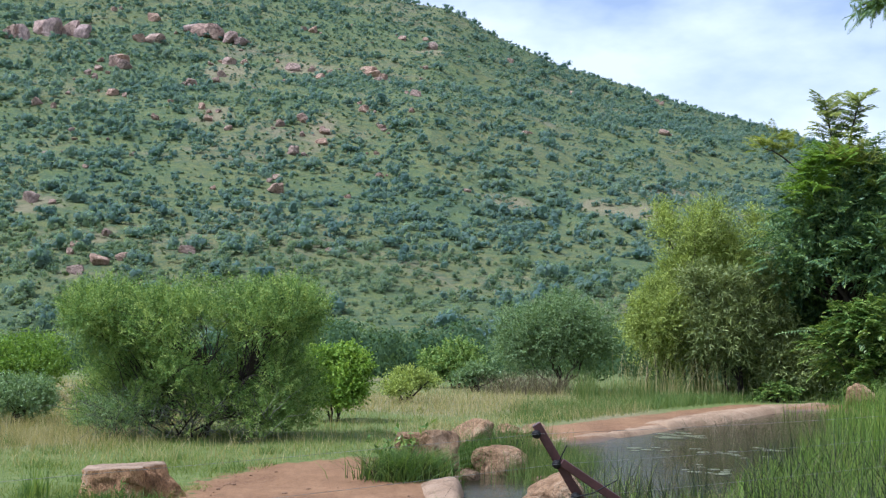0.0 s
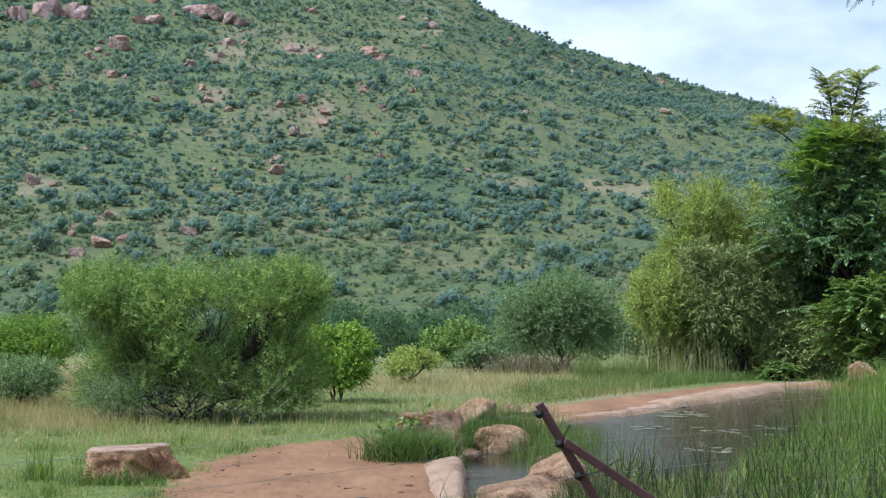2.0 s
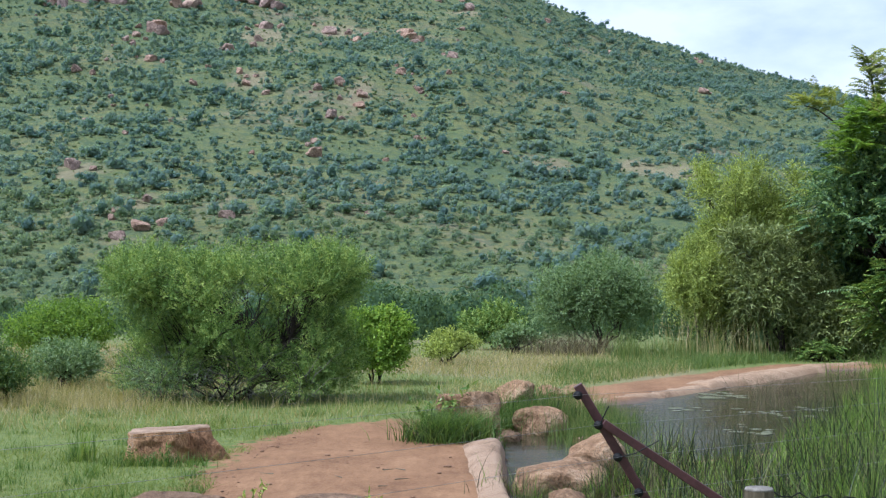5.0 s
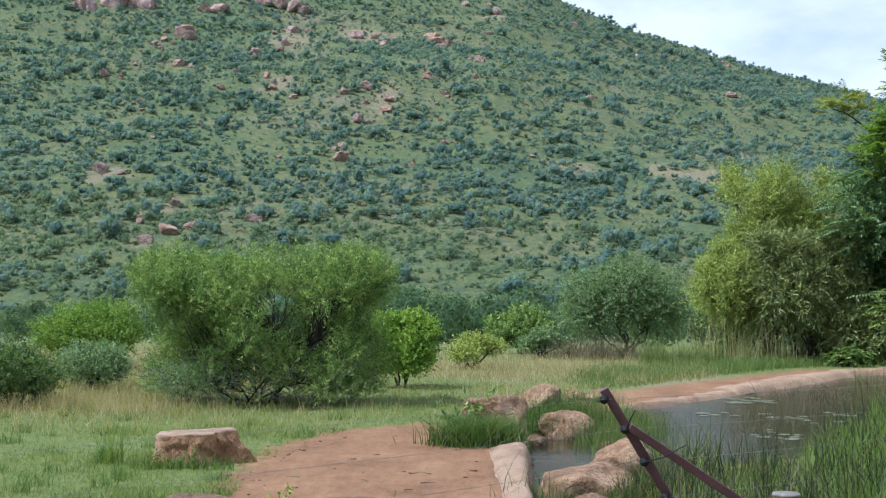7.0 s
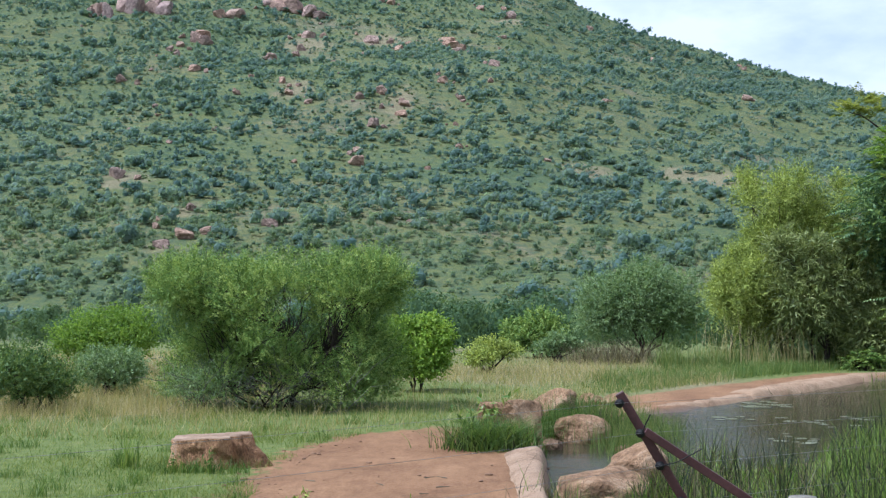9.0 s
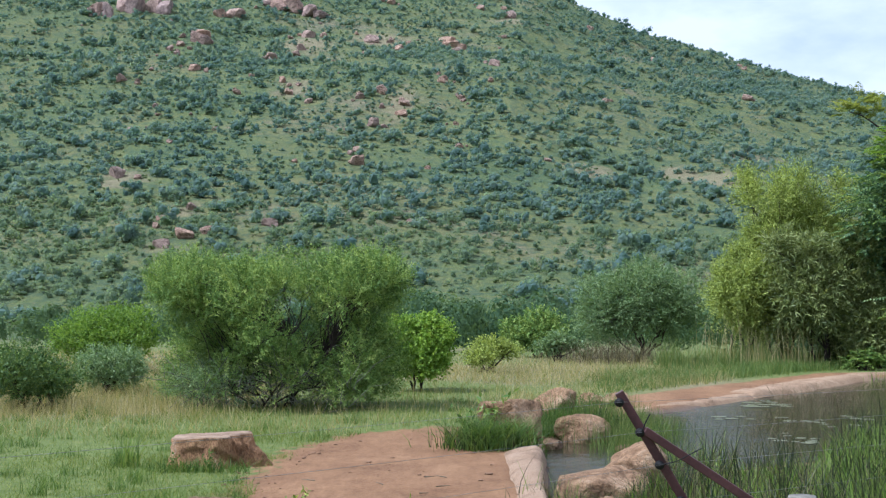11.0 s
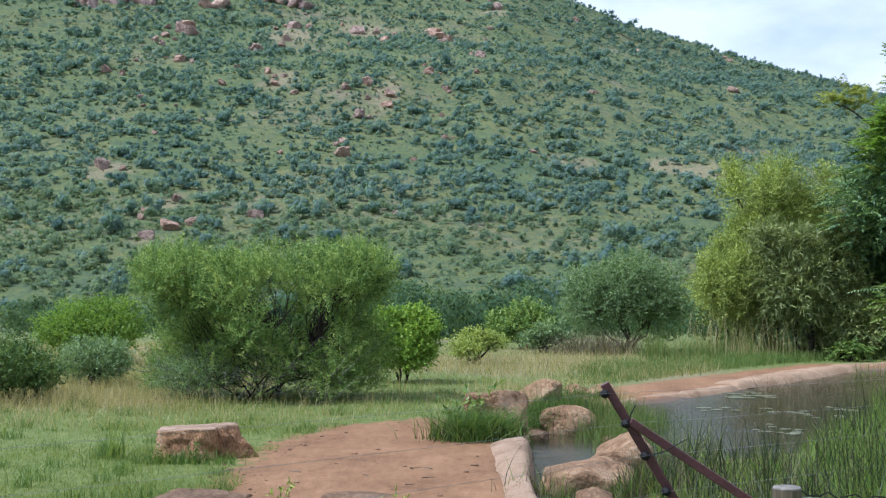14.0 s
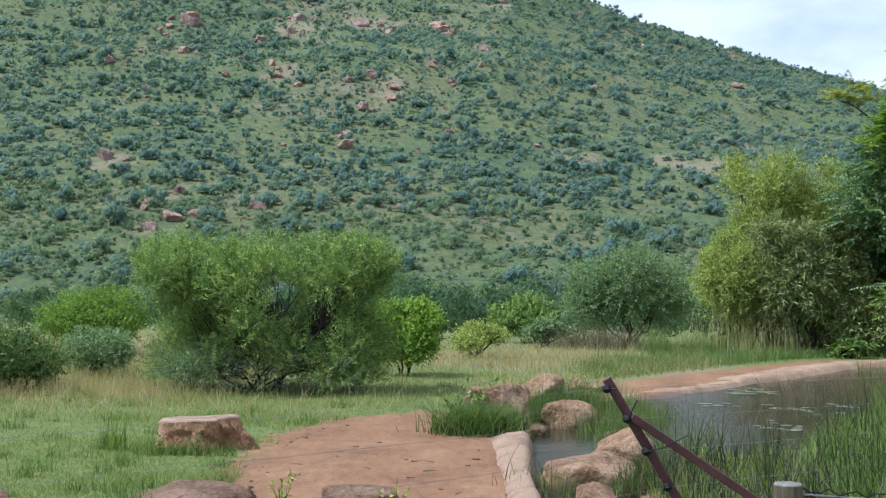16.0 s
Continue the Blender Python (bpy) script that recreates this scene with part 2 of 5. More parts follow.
def water_build(nt, b):
    nt.links.new(ramp(nt, noise_tex(nt, 0.5, 4), [(0.35, (0.024, 0.024, 0.012)), (0.65, (0.046, 0.043, 0.024))]), b.inputs["Base Color"])
    b.inputs["Specular IOR Level"].default_value, b.inputs["IOR"].default_value = 0.5, 1.33
    b.inputs["Roughness"].default_value = 0.2
    h = math_node(nt, "ADD", noise_tex(nt, 2.6, 3, stretch=(1, 1.6, 1)), math_node(nt, "MULTIPLY", noise_tex(nt, 12, 3, stretch=(1, 1.8, 1)), 0.22))
    # ripples spread from the trickle at the stones down the middle of the pond; calm water elsewhere
    sep = nt.nodes.new("ShaderNodeSeparateXYZ")
    nt.links.new(nt.nodes.new("ShaderNodeTexCoord").outputs["Object"], sep.inputs[0])
    wander = math_node(nt, "MULTIPLY", math_node(nt, "SUBTRACT", noise_tex(nt, 0.7, 3), 0.5), 1.6)
    line = math_node(nt, "ADD", math_node(nt, "SUBTRACT", sep.outputs["X"], math_node(nt, "MULTIPLY", sep.outputs["Y"], 0.16)), wander)
    off = math_node(nt, "ABSOLUTE", math_node(nt, "ADD", line, 0.70), 0.0)
    reach = ramp(nt, off, [(0.30, (1, 1, 1)), (0.95, (0.16, 0.16, 0.16))])
    inlet = ramp(nt, math_node(nt, "MULTIPLY", sep.outputs["Y"], 0.04), [(0.62, (1, 1, 1)), (0.68, (0.3, 0.3, 0.3))])
    amount = math_node(nt, "MAXIMUM", reach, math_node(nt, "SUBTRACT", inlet, 0.3))
    bump(nt, b, math_node(nt, "MULTIPLY", h, amount), 1.0, 0.09)
    nt.links.new(math_node(nt, "ADD", math_node(nt, "MULTIPLY", amount, 0.20), 0.05), b.inputs["Roughness"])


M_WATER = material("pond_water", water_build, 0.05)

M_ACACIA = leaf_material("acacia_leaf", [(0.18, (0.050, 0.095, 0.028)), (0.48, (0.150, 0.242, 0.060)), (0.80, (0.385, 0.465, 0.125))], 0.22, 0.6, True, shine=0.1)
M_BRIGHT = leaf_material("fresh_leaf", [(0.18, (0.085, 0.160, 0.026)), (0.5, (0.190, 0.310, 0.046)), (0.8, (0.310, 0.420, 0.080))], 0.40, shine=0.12)
M_BLUE = leaf_material("grey_green_leaf", [(0.2, (0.078, 0.140, 0.055)), (0.5, (0.164, 0.250, 0.107)), (0.8, (0.278, 0.368, 0.165))], 0.3)
M_WILLOW = leaf_material("willow_leaf", [(0.18, (0.088, 0.124, 0.031)), (0.45, (0.240, 0.308, 0.068)), (0.8, (0.460, 0.520, 0.132))], 0.32, 0.7, patch=0.7)
M_TREE = leaf_material("tree_leaf", [(0.18, (0.038, 0.081, 0.024)), (0.5, (0.094, 0.167, 0.048)), (0.8, (0.189, 0.246, 0.063))], 0.28, 0.6, patch=0.9)
M_OLIVE = leaf_material("olive_leaf", [(0.18, (0.062, 0.090, 0.030)), (0.5, (0.158, 0.202, 0.062)), (0.8, (0.325, 0.365, 0.132))], 0.25, patch=0.7)
M_DARK = leaf_material("dark_leaf", [(0.2, (0.050, 0.104, 0.053)), (0.52, (0.120, 0.210, 0.094)), (0.82, (0.280, 0.375, 0.122))], 0.35, 0.45)
M_GOLD = leaf_material("golden_leaf", [(0.2, (0.130, 0.175, 0.045)), (0.5, (0.235, 0.280, 0.070)), (0.8, (0.350, 0.370, 0.110))], 0.45)
M_FRESH = leaf_material("bright_tree_leaf", [(0.2, (0.080, 0.150, 0.022)), (0.5, (0.150, 0.255, 0.036)), (0.8, (0.240, 0.350, 0.062))], 0.45)
M_SHOOT = leaf_material("shoot_leaf", [(0.2, (0.120, 0.170, 0.080)), (0.5, (0.240, 0.295, 0.130)), (0.8, (0.380, 0.410, 0.190))], 0.50)
M_YOUNG = leaf_material("young_leaf", [(0.2, (0.154, 0.213, 0.039)), (0.5, (0.261, 0.333, 0.069)), (0.8, (0.370, 0.428, 0.116))], 0.48)
M_SHRUB = leaf_material("glossy_leaf", [(0.2, (0.045, 0.094, 0.026)), (0.5, (0.123, 0.215, 0.048)), (0.8, (0.300, 0.367, 0.094))], 0.3, 0.35)
# aerial haze put into the next two leaf colours, bluer and paler up the hill
M_HILL_HAZED = leaf_material("hazed_hill_leaf", [(0.2, (0.116, 0.190, 0.190)), (0.5, (0.166, 0.248, 0.228)), (0.8, (0.236, 0.308, 0.256))], 0.60, 0.9, True, 0.02, 0.04)
M_FOOT_HAZED = leaf_material("hazed_low_leaf", [(0.2, (0.116, 0.180, 0.142)), (0.5, (0.170, 0.240, 0.170)), (0.8, (0.240, 0.308, 0.200))], 0.60, 0.9, True, 0.02, 0.04)
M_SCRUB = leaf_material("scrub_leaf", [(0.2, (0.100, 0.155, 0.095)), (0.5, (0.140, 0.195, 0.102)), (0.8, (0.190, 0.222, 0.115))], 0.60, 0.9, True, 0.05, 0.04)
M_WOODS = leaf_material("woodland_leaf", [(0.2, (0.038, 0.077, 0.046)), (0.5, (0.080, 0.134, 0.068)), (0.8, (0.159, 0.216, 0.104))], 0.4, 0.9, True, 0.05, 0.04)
M_GRASS = leaf_material("short_grass", [(0.15, (0.070, 0.122, 0.020)), (0.5, (0.145, 0.202, 0.038)), (0.8, (0.265, 0.278, 0.084))], 0.35, 0.6, patch=0.6)
M_BANK = leaf_material("bank_grass", [(0.15, (0.045, 0.085, 0.018)), (0.5, (0.105, 0.165, 0.036)), (0.8, (0.215, 0.240, 0.075))], 0.30, 0.6, patch=0.8)
M_STRAW = leaf_material("dry_grass", [(0.15, (0.178, 0.178, 0.055)), (0.5, (0.345, 0.303, 0.136)), (0.8, (0.500, 0.417, 0.231))], 0.35, 0.7, patch=0.6)
M_REED = leaf_material("rush", [(0.15, (0.030, 0.062, 0.011)), (0.42, (0.100, 0.176, 0.027)), (0.62, (0.172, 0.260, 0.045)), (0.85, (0.310, 0.360, 0.090))], 0.32, 0.5, patch=2.5)
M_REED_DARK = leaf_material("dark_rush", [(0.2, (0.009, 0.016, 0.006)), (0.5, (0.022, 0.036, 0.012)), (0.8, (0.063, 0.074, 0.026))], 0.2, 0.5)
M_REED_OLD = leaf_material("old_rush", [(0.15, (0.030, 0.027, 0.016)), (0.5, (0.104, 0.092, 0.048)), (0.8, (0.222, 0.185, 0.111))], 0.25, 0.7)
M_TUFT = leaf_material("lush_grass", [(0.15, (0.034, 0.074, 0.014)), (0.5, (0.086, 0.156, 0.030)), (0.8, (0.185, 0.250, 0.066))], 0.35, 0.5)
M_PAD = leaf_material("lily_pad", [(0.2, (0.074, 0.089, 0.037)), (0.55, (0.192, 0.192, 0.111)), (0.8, (0.266, 0.222, 0.126))], 0.1, 0.35)


# ---- helpers for shapes ----
rng = np.random.default_rng(7)


def part(name, bm_or_mesh, mat, parent=None, label="", smooth=True):
    """Links a mesh as one object, under a thing if one is given."""
    if isinstance(bm_or_mesh, bmesh.types.BMesh):
        me = bpy.data.meshes.new(name)
        bm_or_mesh.to_mesh(me)
        bm_or_mesh.free()
        me.polygons.foreach_set("use_smooth", [smooth] * len(me.polygons))
    else:
        me = bm_or_mesh
    if not me.materials:
        me.materials.append(mat)
    ob = new(name, me)
    if parent is not None:
        ob.parent = parent
        ob.matrix_parent_inverse = parent.matrix_basis.inverted()
    return tagged(ob, label)


def empty(name, x, y, z, label, category, group=""):
    ob = new(name)
    ob.empty_display_size = 0.2
    ob.matrix_basis = Matrix.Translation((x, y, z))
    return tagged(ob, label, category, group)


def grid_mesh(name, V, F, smooth=True, **point_values):
    """A mesh of quads from arrays of corners and of indices, with values at its points."""
    V, F = np.asarray(V, dtype=np.float32), np.asarray(F, dtype=np.int32)
    me = bpy.data.meshes.new(name)
    me.vertices.add(len(V))
    me.vertices.foreach_set("co", V.ravel())
    k = F.shape[1]
    me.loops.add(F.size)
    me.loops.foreach_set("vertex_index", F.ravel())
    me.polygons.add(len(F))
    me.polygons.foreach_set("loop_start", np.arange(0, F.size, k, dtype=np.int32))
    me.polygons.foreach_set("use_smooth", np.full(len(F), smooth, dtype=bool))
    me.update(calc_edges=True)
    for key, val in point_values.items():
        a = me.attributes.new(key, "FLOAT", "POINT")
        a.data.foreach_set("value", np.asarray(val, dtype=np.float32))
    return me


def unit(v):
    return v / np.maximum(np.linalg.norm(v, axis=-1, keepdims=True), 1e-9)


def leaves(P, D, N, L, W, fold=0.15, droop=0.0):
    """Diamond leaves: base points, directions, normals, lengths and widths. Returns corners (n, 4, 3)."""
    D = unit(D)
    S = unit(np.cross(D, N))
    U = np.cross(S, D)
    L, W = np.broadcast_to(L, len(P))[:, None], np.broadcast_to(W, len(P))[:, None]
    mid = P + D * L * 0.45 + U * L * fold * 0.4
    tip = P + D * L - np.array([0, 0, 1.0]) * L * droop
    return np.stack([P, mid + S * W / 2, tip, mid - S * W / 2], 1)


def quads(name, Q, **kw):
    n = len(Q)
    return grid_mesh(name, Q.reshape(-1, 3), np.arange(n * 4).reshape(n, 4), False, **kw)


def tubes(paths, sides=6):
    """Tapered tubes along paths: lists of (points, radii). Returns corners and quads."""
    VV, FF, base = [], [], 0
    ang = np.linspace(0, 2 * math.pi, sides, endpoint=False)
    for pts, rad in paths:
        pts, rad = np.asarray(pts, float), np.asarray(rad, float)
        tan = unit(np.gradient(pts, axis=0))
        ref = np.array([0.31, 0.95, 0.02]) if abs(tan[0][2]) > 0.7 else np.array([0.05, 0.02, 1.0])
        a = unit(np.cross(tan, ref))
        b = np.cross(tan, a)
        ring = pts[:, None] + rad[:, None, None] * (a[:, None] * np.cos(ang)[None, :, None] + b[:, None] * np.sin(ang)[None, :, None])
        VV.append(ring.reshape(-1, 3))
        k = len(pts)
        i, j = np.meshgrid(np.arange(k - 1), np.arange(sides), indexing="ij")
        q = np.stack([i * sides + j, i * sides + (j + 1) % sides, (i + 1) * sides + (j + 1) % sides, (i + 1) * sides + j], -1)
        FF.append(q.reshape(-1, 4) + base)
        base += k * sides
    return np.concatenate(VV), np.concatenate(FF)


def limb(a, b, r0, r1, bend=0.12, steps=7):
    """A crooked branch from a to b."""
    a, b = np.asarray(a, float), np.asarray(b, float)
    t = np.linspace(0, 1, steps)[:, None]
    d = np.linalg.norm(b - a)
    wob = np.cumsum(rng.normal(0, 1, (steps, 3)), 0) * bend * d / steps
    wob -= wob[0] + (wob[-1] - wob[0]) * t
    lift = np.array([0, 0, 1.0]) * d * 0.10 * np.sin(t * math.pi)
    return a + (b - a) * t + wob + lift, r0 + (r1 - r0) * t[:, 0]


def lattice(seed):
    return np.random.default_rng(seed).random((64, 64))


def smooth_noise(x, y, scale, seed, octaves=3):
    """Value noise from 0 to 1 over the plan."""
    out, amp, tot = 0.0, 1.0, 0.0
    tab = lattice(seed)
    for o in range(octaves):
        u, v = np.asarray(x) / scale * 2 ** o + 13.7 * o, np.asarray(y) / scale * 2 ** o + 7.1 * o
        i, j = np.floor(u).astype(int), np.floor(v).astype(int)
        fu, fv = u - i, v - j
        fu, fv = fu * fu * (3 - 2 * fu), fv * fv * (3 - 2 * fv)
        g = lambda a, b: tab[a % 64, b % 64]
        out = out + amp * ((g(i, j) * (1 - fu) + g(i + 1, j) * fu) * (1 - fv) + (g(i, j + 1) * (1 - fu) + g(i + 1, j + 1) * fu) * fv)
        tot += amp
        amp *= 0.5
    return out / tot


def inside(poly, x, y):
    """Signed distance to a closed outline: positive within it."""
    x, y = np.asarray(x, float), np.asarray(y, float)
    d, win = np.full(x.shape, 1e9), np.zeros(x.shape, bool)
    for (ax, ay), (bx, by) in zip(poly, poly[1:] + poly[:1]):
        ex, ey = bx - ax, by - ay
        t = np.clip(((x - ax) * ex + (y - ay) * ey) / (ex * ex + ey * ey), 0, 1)
        d = np.minimum(d, np.hypot(x - ax - t * ex, y - ay - t * ey))
        cross = ((ay > y) != (by > y)) & (x < (bx - ax) * (y - ay) / (by - ay if by != ay else 1e-9) + ax)
        win ^= cross
    return np.where(win, d, -d)


def sstep(a, b, v):
    t = np.clip((v - a) / (b - a), 0, 1)
    return t * t * (3 - 2 * t)


# ---- the lie of the land ----
WATER = -0.08
POND = [(0.30, 8.3), (0.12, 10.4), (0.03, 11.7), (-0.06, 15.0), (-0.14, 16.4), (0.07, 17.4), (0.69, 18.05), (1.19, 19.9), (1.61, 22.1),
        (2.21, 22.6), (3.14, 24.6), (4.57, 26.9), (6.36, 30.0), (7.8, 32.1), (8.7, 32.5), (9.2, 31.2), (8.5, 26.5), (6.9, 21.4), (5.4, 18.6),
        (4.69, 17.6), (2.92, 15.2), (1.82, 14.2), (1.30, 13.2), (0.93, 12.0), (0.75, 10.2), (0.70, 8.3)]
BARE = [(-2.4, 7.0), (-2.72, 10.9), (-2.82, 11.6), (-3.06, 13.4), (-3.08, 15.6), (-2.54, 17.6), (-1.57, 18.6), (-0.9, 18.2), (-0.55, 16.6),
        (-0.2, 16.1), (0.05, 11.5), (0.3, 7.0)]
SKYLINE = ((-0.7, 0.33), (-0.50, 0.33), (-0.371, 0.318), (-0.191, 0.280), (-0.018, 0.253), (0.008, 0.238), (0.063, 0.212),
           (0.144, 0.183), (0.257, 0.150), (0.318, 0.138), (0.45, 0.112), (0.8, 0.07))
FOOT, CREST = 135.0, 420.0


def land(x, y):
    """The height of the ground: flat by the pond, a shallow dip, then the hill."""
    x, y = np.asarray(x, float), np.asarray(y, float)
    z = -0.02 * (np.clip(y, 45, 130) - 45) + 0.10 * (smooth_noise(x, y, 6.0, 3) - 0.5) * sstep(17, 24, y)
    near = sstep(60, 40, y)
    z = z + near * 0.03 * (smooth_noise(x, y, 1.1, 5) - 0.5)
    p = inside(POND, x, y)
    z = np.where(near > 0, z - 0.42 * sstep(-0.25, 0.7, p), z)
    top = EYE + CREST * np.interp(x / CREST, [a for a, _ in SKYLINE], [b for _, b in SKYLINE]) + 1.7
    s = np.clip((y - FOOT) / (CREST - FOOT), 0, 1)
    up = top * (0.82 * s + 0.18 * s * s)
    fall = np.exp(-(np.clip(y - CREST, 0, None) / 260.0) ** 2)
    rough = (smooth_noise(x, y, 55, 11, 4) - 0.5) * 9 * np.sin(np.pi * np.clip(s, 0, 1)) + (smooth_noise(x, y, 14, 12, 2) - 0.5) * 2.2 * sstep(0, 0.1, s)
    return z + (up + rough) * fall


def on_hill(dx, slope):
    """Where the line of sight from the viewing place meets the hill."""
    y = np.linspace(FOOT, CREST, 900)
    low = np.nonzero(land(dx * y, y) > EYE + slope * y)[0]
    k = y[low[0]] if len(low) else CREST
    return dx * k, k


def graded(lo, hi, fine_lo, fine_hi, step, grow=1.14):
    """Steps that are fine in the middle and widen outwards."""
    mid = list(np.arange(fine_lo, fine_hi, step))
    a, s = fine_hi, step
    while a < hi:
        mid.append(a)
        s = min(s * grow, 60)
        a += s
    mid.append(hi)
    b, s = fine_lo, step
    while b > lo:
        s = min(s * grow, 60)
        b -= s
        mid.insert(0, max(b, lo))
    return np.array(mid)


gx = graded(-1800, 1800, -9, 10, 0.20, 1.09)
gy = np.concatenate([graded(-300, 40, 8, 35, 0.18, 1.12)[:-1], np.arange(40, 135, 1.6), np.arange(135, 440, 3.2), np.geomspace(440, 3000, 30)])
GX, GY = np.meshgrid(gx, gy)
# stony and straw-coloured bare places on the hill: direction, slope of sight, half width, half depth
HILL_BARE = [(*on_hill(dx, sl), w, d) for dx, sl, w, d in ((0.130, 0.092, 9, 7), (0.10, 0.097, 5, 5), (-0.335, 0.099, 4.5, 6), (-0.282, 0.073, 2.2, 5), (-0.305, 0.045, 2.5, 5),
             (-0.13, 0.205, 10, 9), (-0.19, 0.203, 8, 9), (-0.115, 0.155, 3, 14), (-0.03, 0.219, 6, 6), (-0.20, 0.168, 5, 7), (0.03, 0.10, 6, 6))]


def hill_bare(x, y):
    out = 0.0
    for bx, by, w, d in HILL_BARE:
        out = np.maximum(out, np.exp(-(((x - bx) / w) ** 2 + ((y - by) / d) ** 2)))
    return out


GZ = land(GX, GY)
ni, nj = GX.shape
ii, jj = np.meshgrid(np.arange(ni - 1), np.arange(nj - 1), indexing="ij")
gf = np.stack([ii * nj + jj, ii * nj + jj + 1, (ii + 1) * nj + jj + 1, (ii + 1) * nj + jj], -1).reshape(-1, 4)
p_in = inside(POND, GX, GY)
bare = sstep(-0.75, 0.5, inside(BARE, GX, GY) + 0.5 * (smooth_noise(GX, GY, 1.3, 23) - 0.5))
far_side = sstep(18.5, 20.5, GY) * sstep(0.2, 0.8, GX)
width = np.where(far_side > 0.5, 2.3 - 0.05 * np.clip(GY - 22, 0, 12), 0.25)
soil = np.maximum(bare, sstep(-width, -width * 0.7, p_in))
bank = sstep(-0.22, 0.1, p_in)
straw = sstep(0.42, 0.62, smooth_noise(GX, GY, 7, 21)) * sstep(16.5, 20, GY) * sstep(80, 50, GY) * sstep(5.0, 2.6, GX - 0.02 * GY)
straw = np.clip(straw + 0.75 * sstep(19, 21, GY) * sstep(-4.5, -6, GX) * sstep(45, 30, GY), 0, 1)
hill = sstep(60, 120, GY)
ground = part("ground", grid_mesh("ground", np.stack([GX, GY, GZ], -1).reshape(-1, 3), gf, True, soil=soil.ravel(), bank=bank.ravel(),
                                  straw=straw.ravel(), hill=hill.ravel(), stony=hill_bare(GX, GY).ravel()), M_GROUND)
tagged(ground, "grassy ground with a bare red earth path, rising to a bushy hill", "ground", kind="structure")

wx, wy = np.linspace(-0.8, 13.5, 60), np.linspace(7.5, 36, 110)
WX, WY = np.meshgrid(wx, wy)
a, b = np.meshgrid(np.arange(109), np.arange(59), indexing="ij")
wf = np.stack([a * 60 + b, a * 60 + b + 1, (a + 1) * 60 + b + 1, (a + 1) * 60 + b], -1).reshape(-1, 4)
cx, cy = (wx[:-1] + wx[1:]) / 2, (wy[:-1] + wy[1:]) / 2
keep = (inside(POND, *np.meshgrid(cx, cy)) > -0.55).reshape(-1)
pond = part("water", grid_mesh("water", np.stack([WX, WY, np.full_like(WX, WATER)], -1).reshape(-1, 3), wf[keep]), M_WATER)
tagged(pond, "murky brown pond water with faint ripples", "water", kind="structure")


def height(x, y):
    return float(land(np.array([x]), np.array([y]))[0])


# ---- hill cover: boulders and bushes ----
def rock_mesh(name, size, seed, cuts=7, detail=3, rough=0.16, boxy=0.0):
    """A boulder: a ball or block cut by flat planes, then worn and pitted."""
    r = random.Random(seed)
    bm = bmesh.new()
    bmesh.ops.create_icosphere(bm, subdivisions=detail, radius=1)
    planes = []
    for _ in range(cuts):
        n = Vector((r.gauss(0, 1), r.gauss(0, 1), r.gauss(0, 0.8))).normalized()
        planes.append((n, r.uniform(0.5, 0.85)))
    off = Vector((r.uniform(0, 90), r.uniform(0, 90), r.uniform(0, 90)))
    for v in bm.verts:
        big = max(abs(v.co.x), abs(v.co.y), abs(v.co.z))
        v.co = v.co.lerp(v.co / big * 0.92, boxy)
        for n, d in planes:
            over = v.co.dot(n) - d
            if over > 0:
                v.co -= n * over * 0.94
        k = noise.fractal(v.co * 1.5 + off, 0.8, 2.1, 4) * rough + noise.noise(v.co * 6 + off) * rough * 0.22 + noise.noise(v.co * 15 + off) * rough * 0.10
        v.co += v.co.normalized() * k
        v.co = Vector((v.co.x * size[0], v.co.y * size[1], v.co.z * size[2]))
    me = bpy.data.meshes.new(name)
    bm.to_mesh(me)
    bm.free()
    me.polygons.foreach_set("use_smooth", [True] * len(me.polygons))
    return me


def rock(name, x, y, size, seed, mat, label, group="", sink=0.25, turn=0, cuts=7, detail=4, z=None, tilt=(0, 0), boxy=0.3):
    me = rock_mesh(name, size, seed, cuts, detail, 0.115, boxy)
    me.materials.append(mat)
    ob = new(name, me)
    low = min(v.co.z for v in me.vertices)
    ob.matrix_basis = pose(x, y, (height(x, y) if z is None else z) - low - sink * size[2], tilt[0], tilt[1], turn)
    return tagged(ob, label, "rock", group)


# single boulders: direction, slope of sight and half width, as seen from the viewing place
ROCKS_HIGH = ((-0.279, 0.251, 0.0028), (-0.247, 0.243, 0.0055), (-0.122, 0.234, 0.0043), (-0.353, 0.234, 0.0049), (-0.052, 0.228, 0.0031),
        (-0.259, 0.227, 0.0046), (-0.246, 0.226, 0.0068), (-0.030, 0.221, 0.0049), (0.032, 0.210, 0.0031), (-0.188, 0.209, 0.0062),
        (-0.175, 0.208, 0.0034), (-0.272, 0.208, 0.0074), (-0.034, 0.205, 0.0025), (-0.290, 0.204, 0.0037), (-0.138, 0.204, 0.0055),
        (-0.123, 0.203, 0.0028), (-0.109, 0.202, 0.0028), (-0.299, 0.201, 0.0037), (-0.078, 0.200, 0.0062), (-0.193, 0.199, 0.0037),
        (-0.075, 0.199, 0.0055), (-0.117, 0.197, 0.0037), (-0.293, 0.197, 0.0031), (-0.071, 0.196, 0.0037), (-0.143, 0.194, 0.0022),
        (-0.197, 0.194, 0.0037), (-0.218, 0.192, 0.0043))
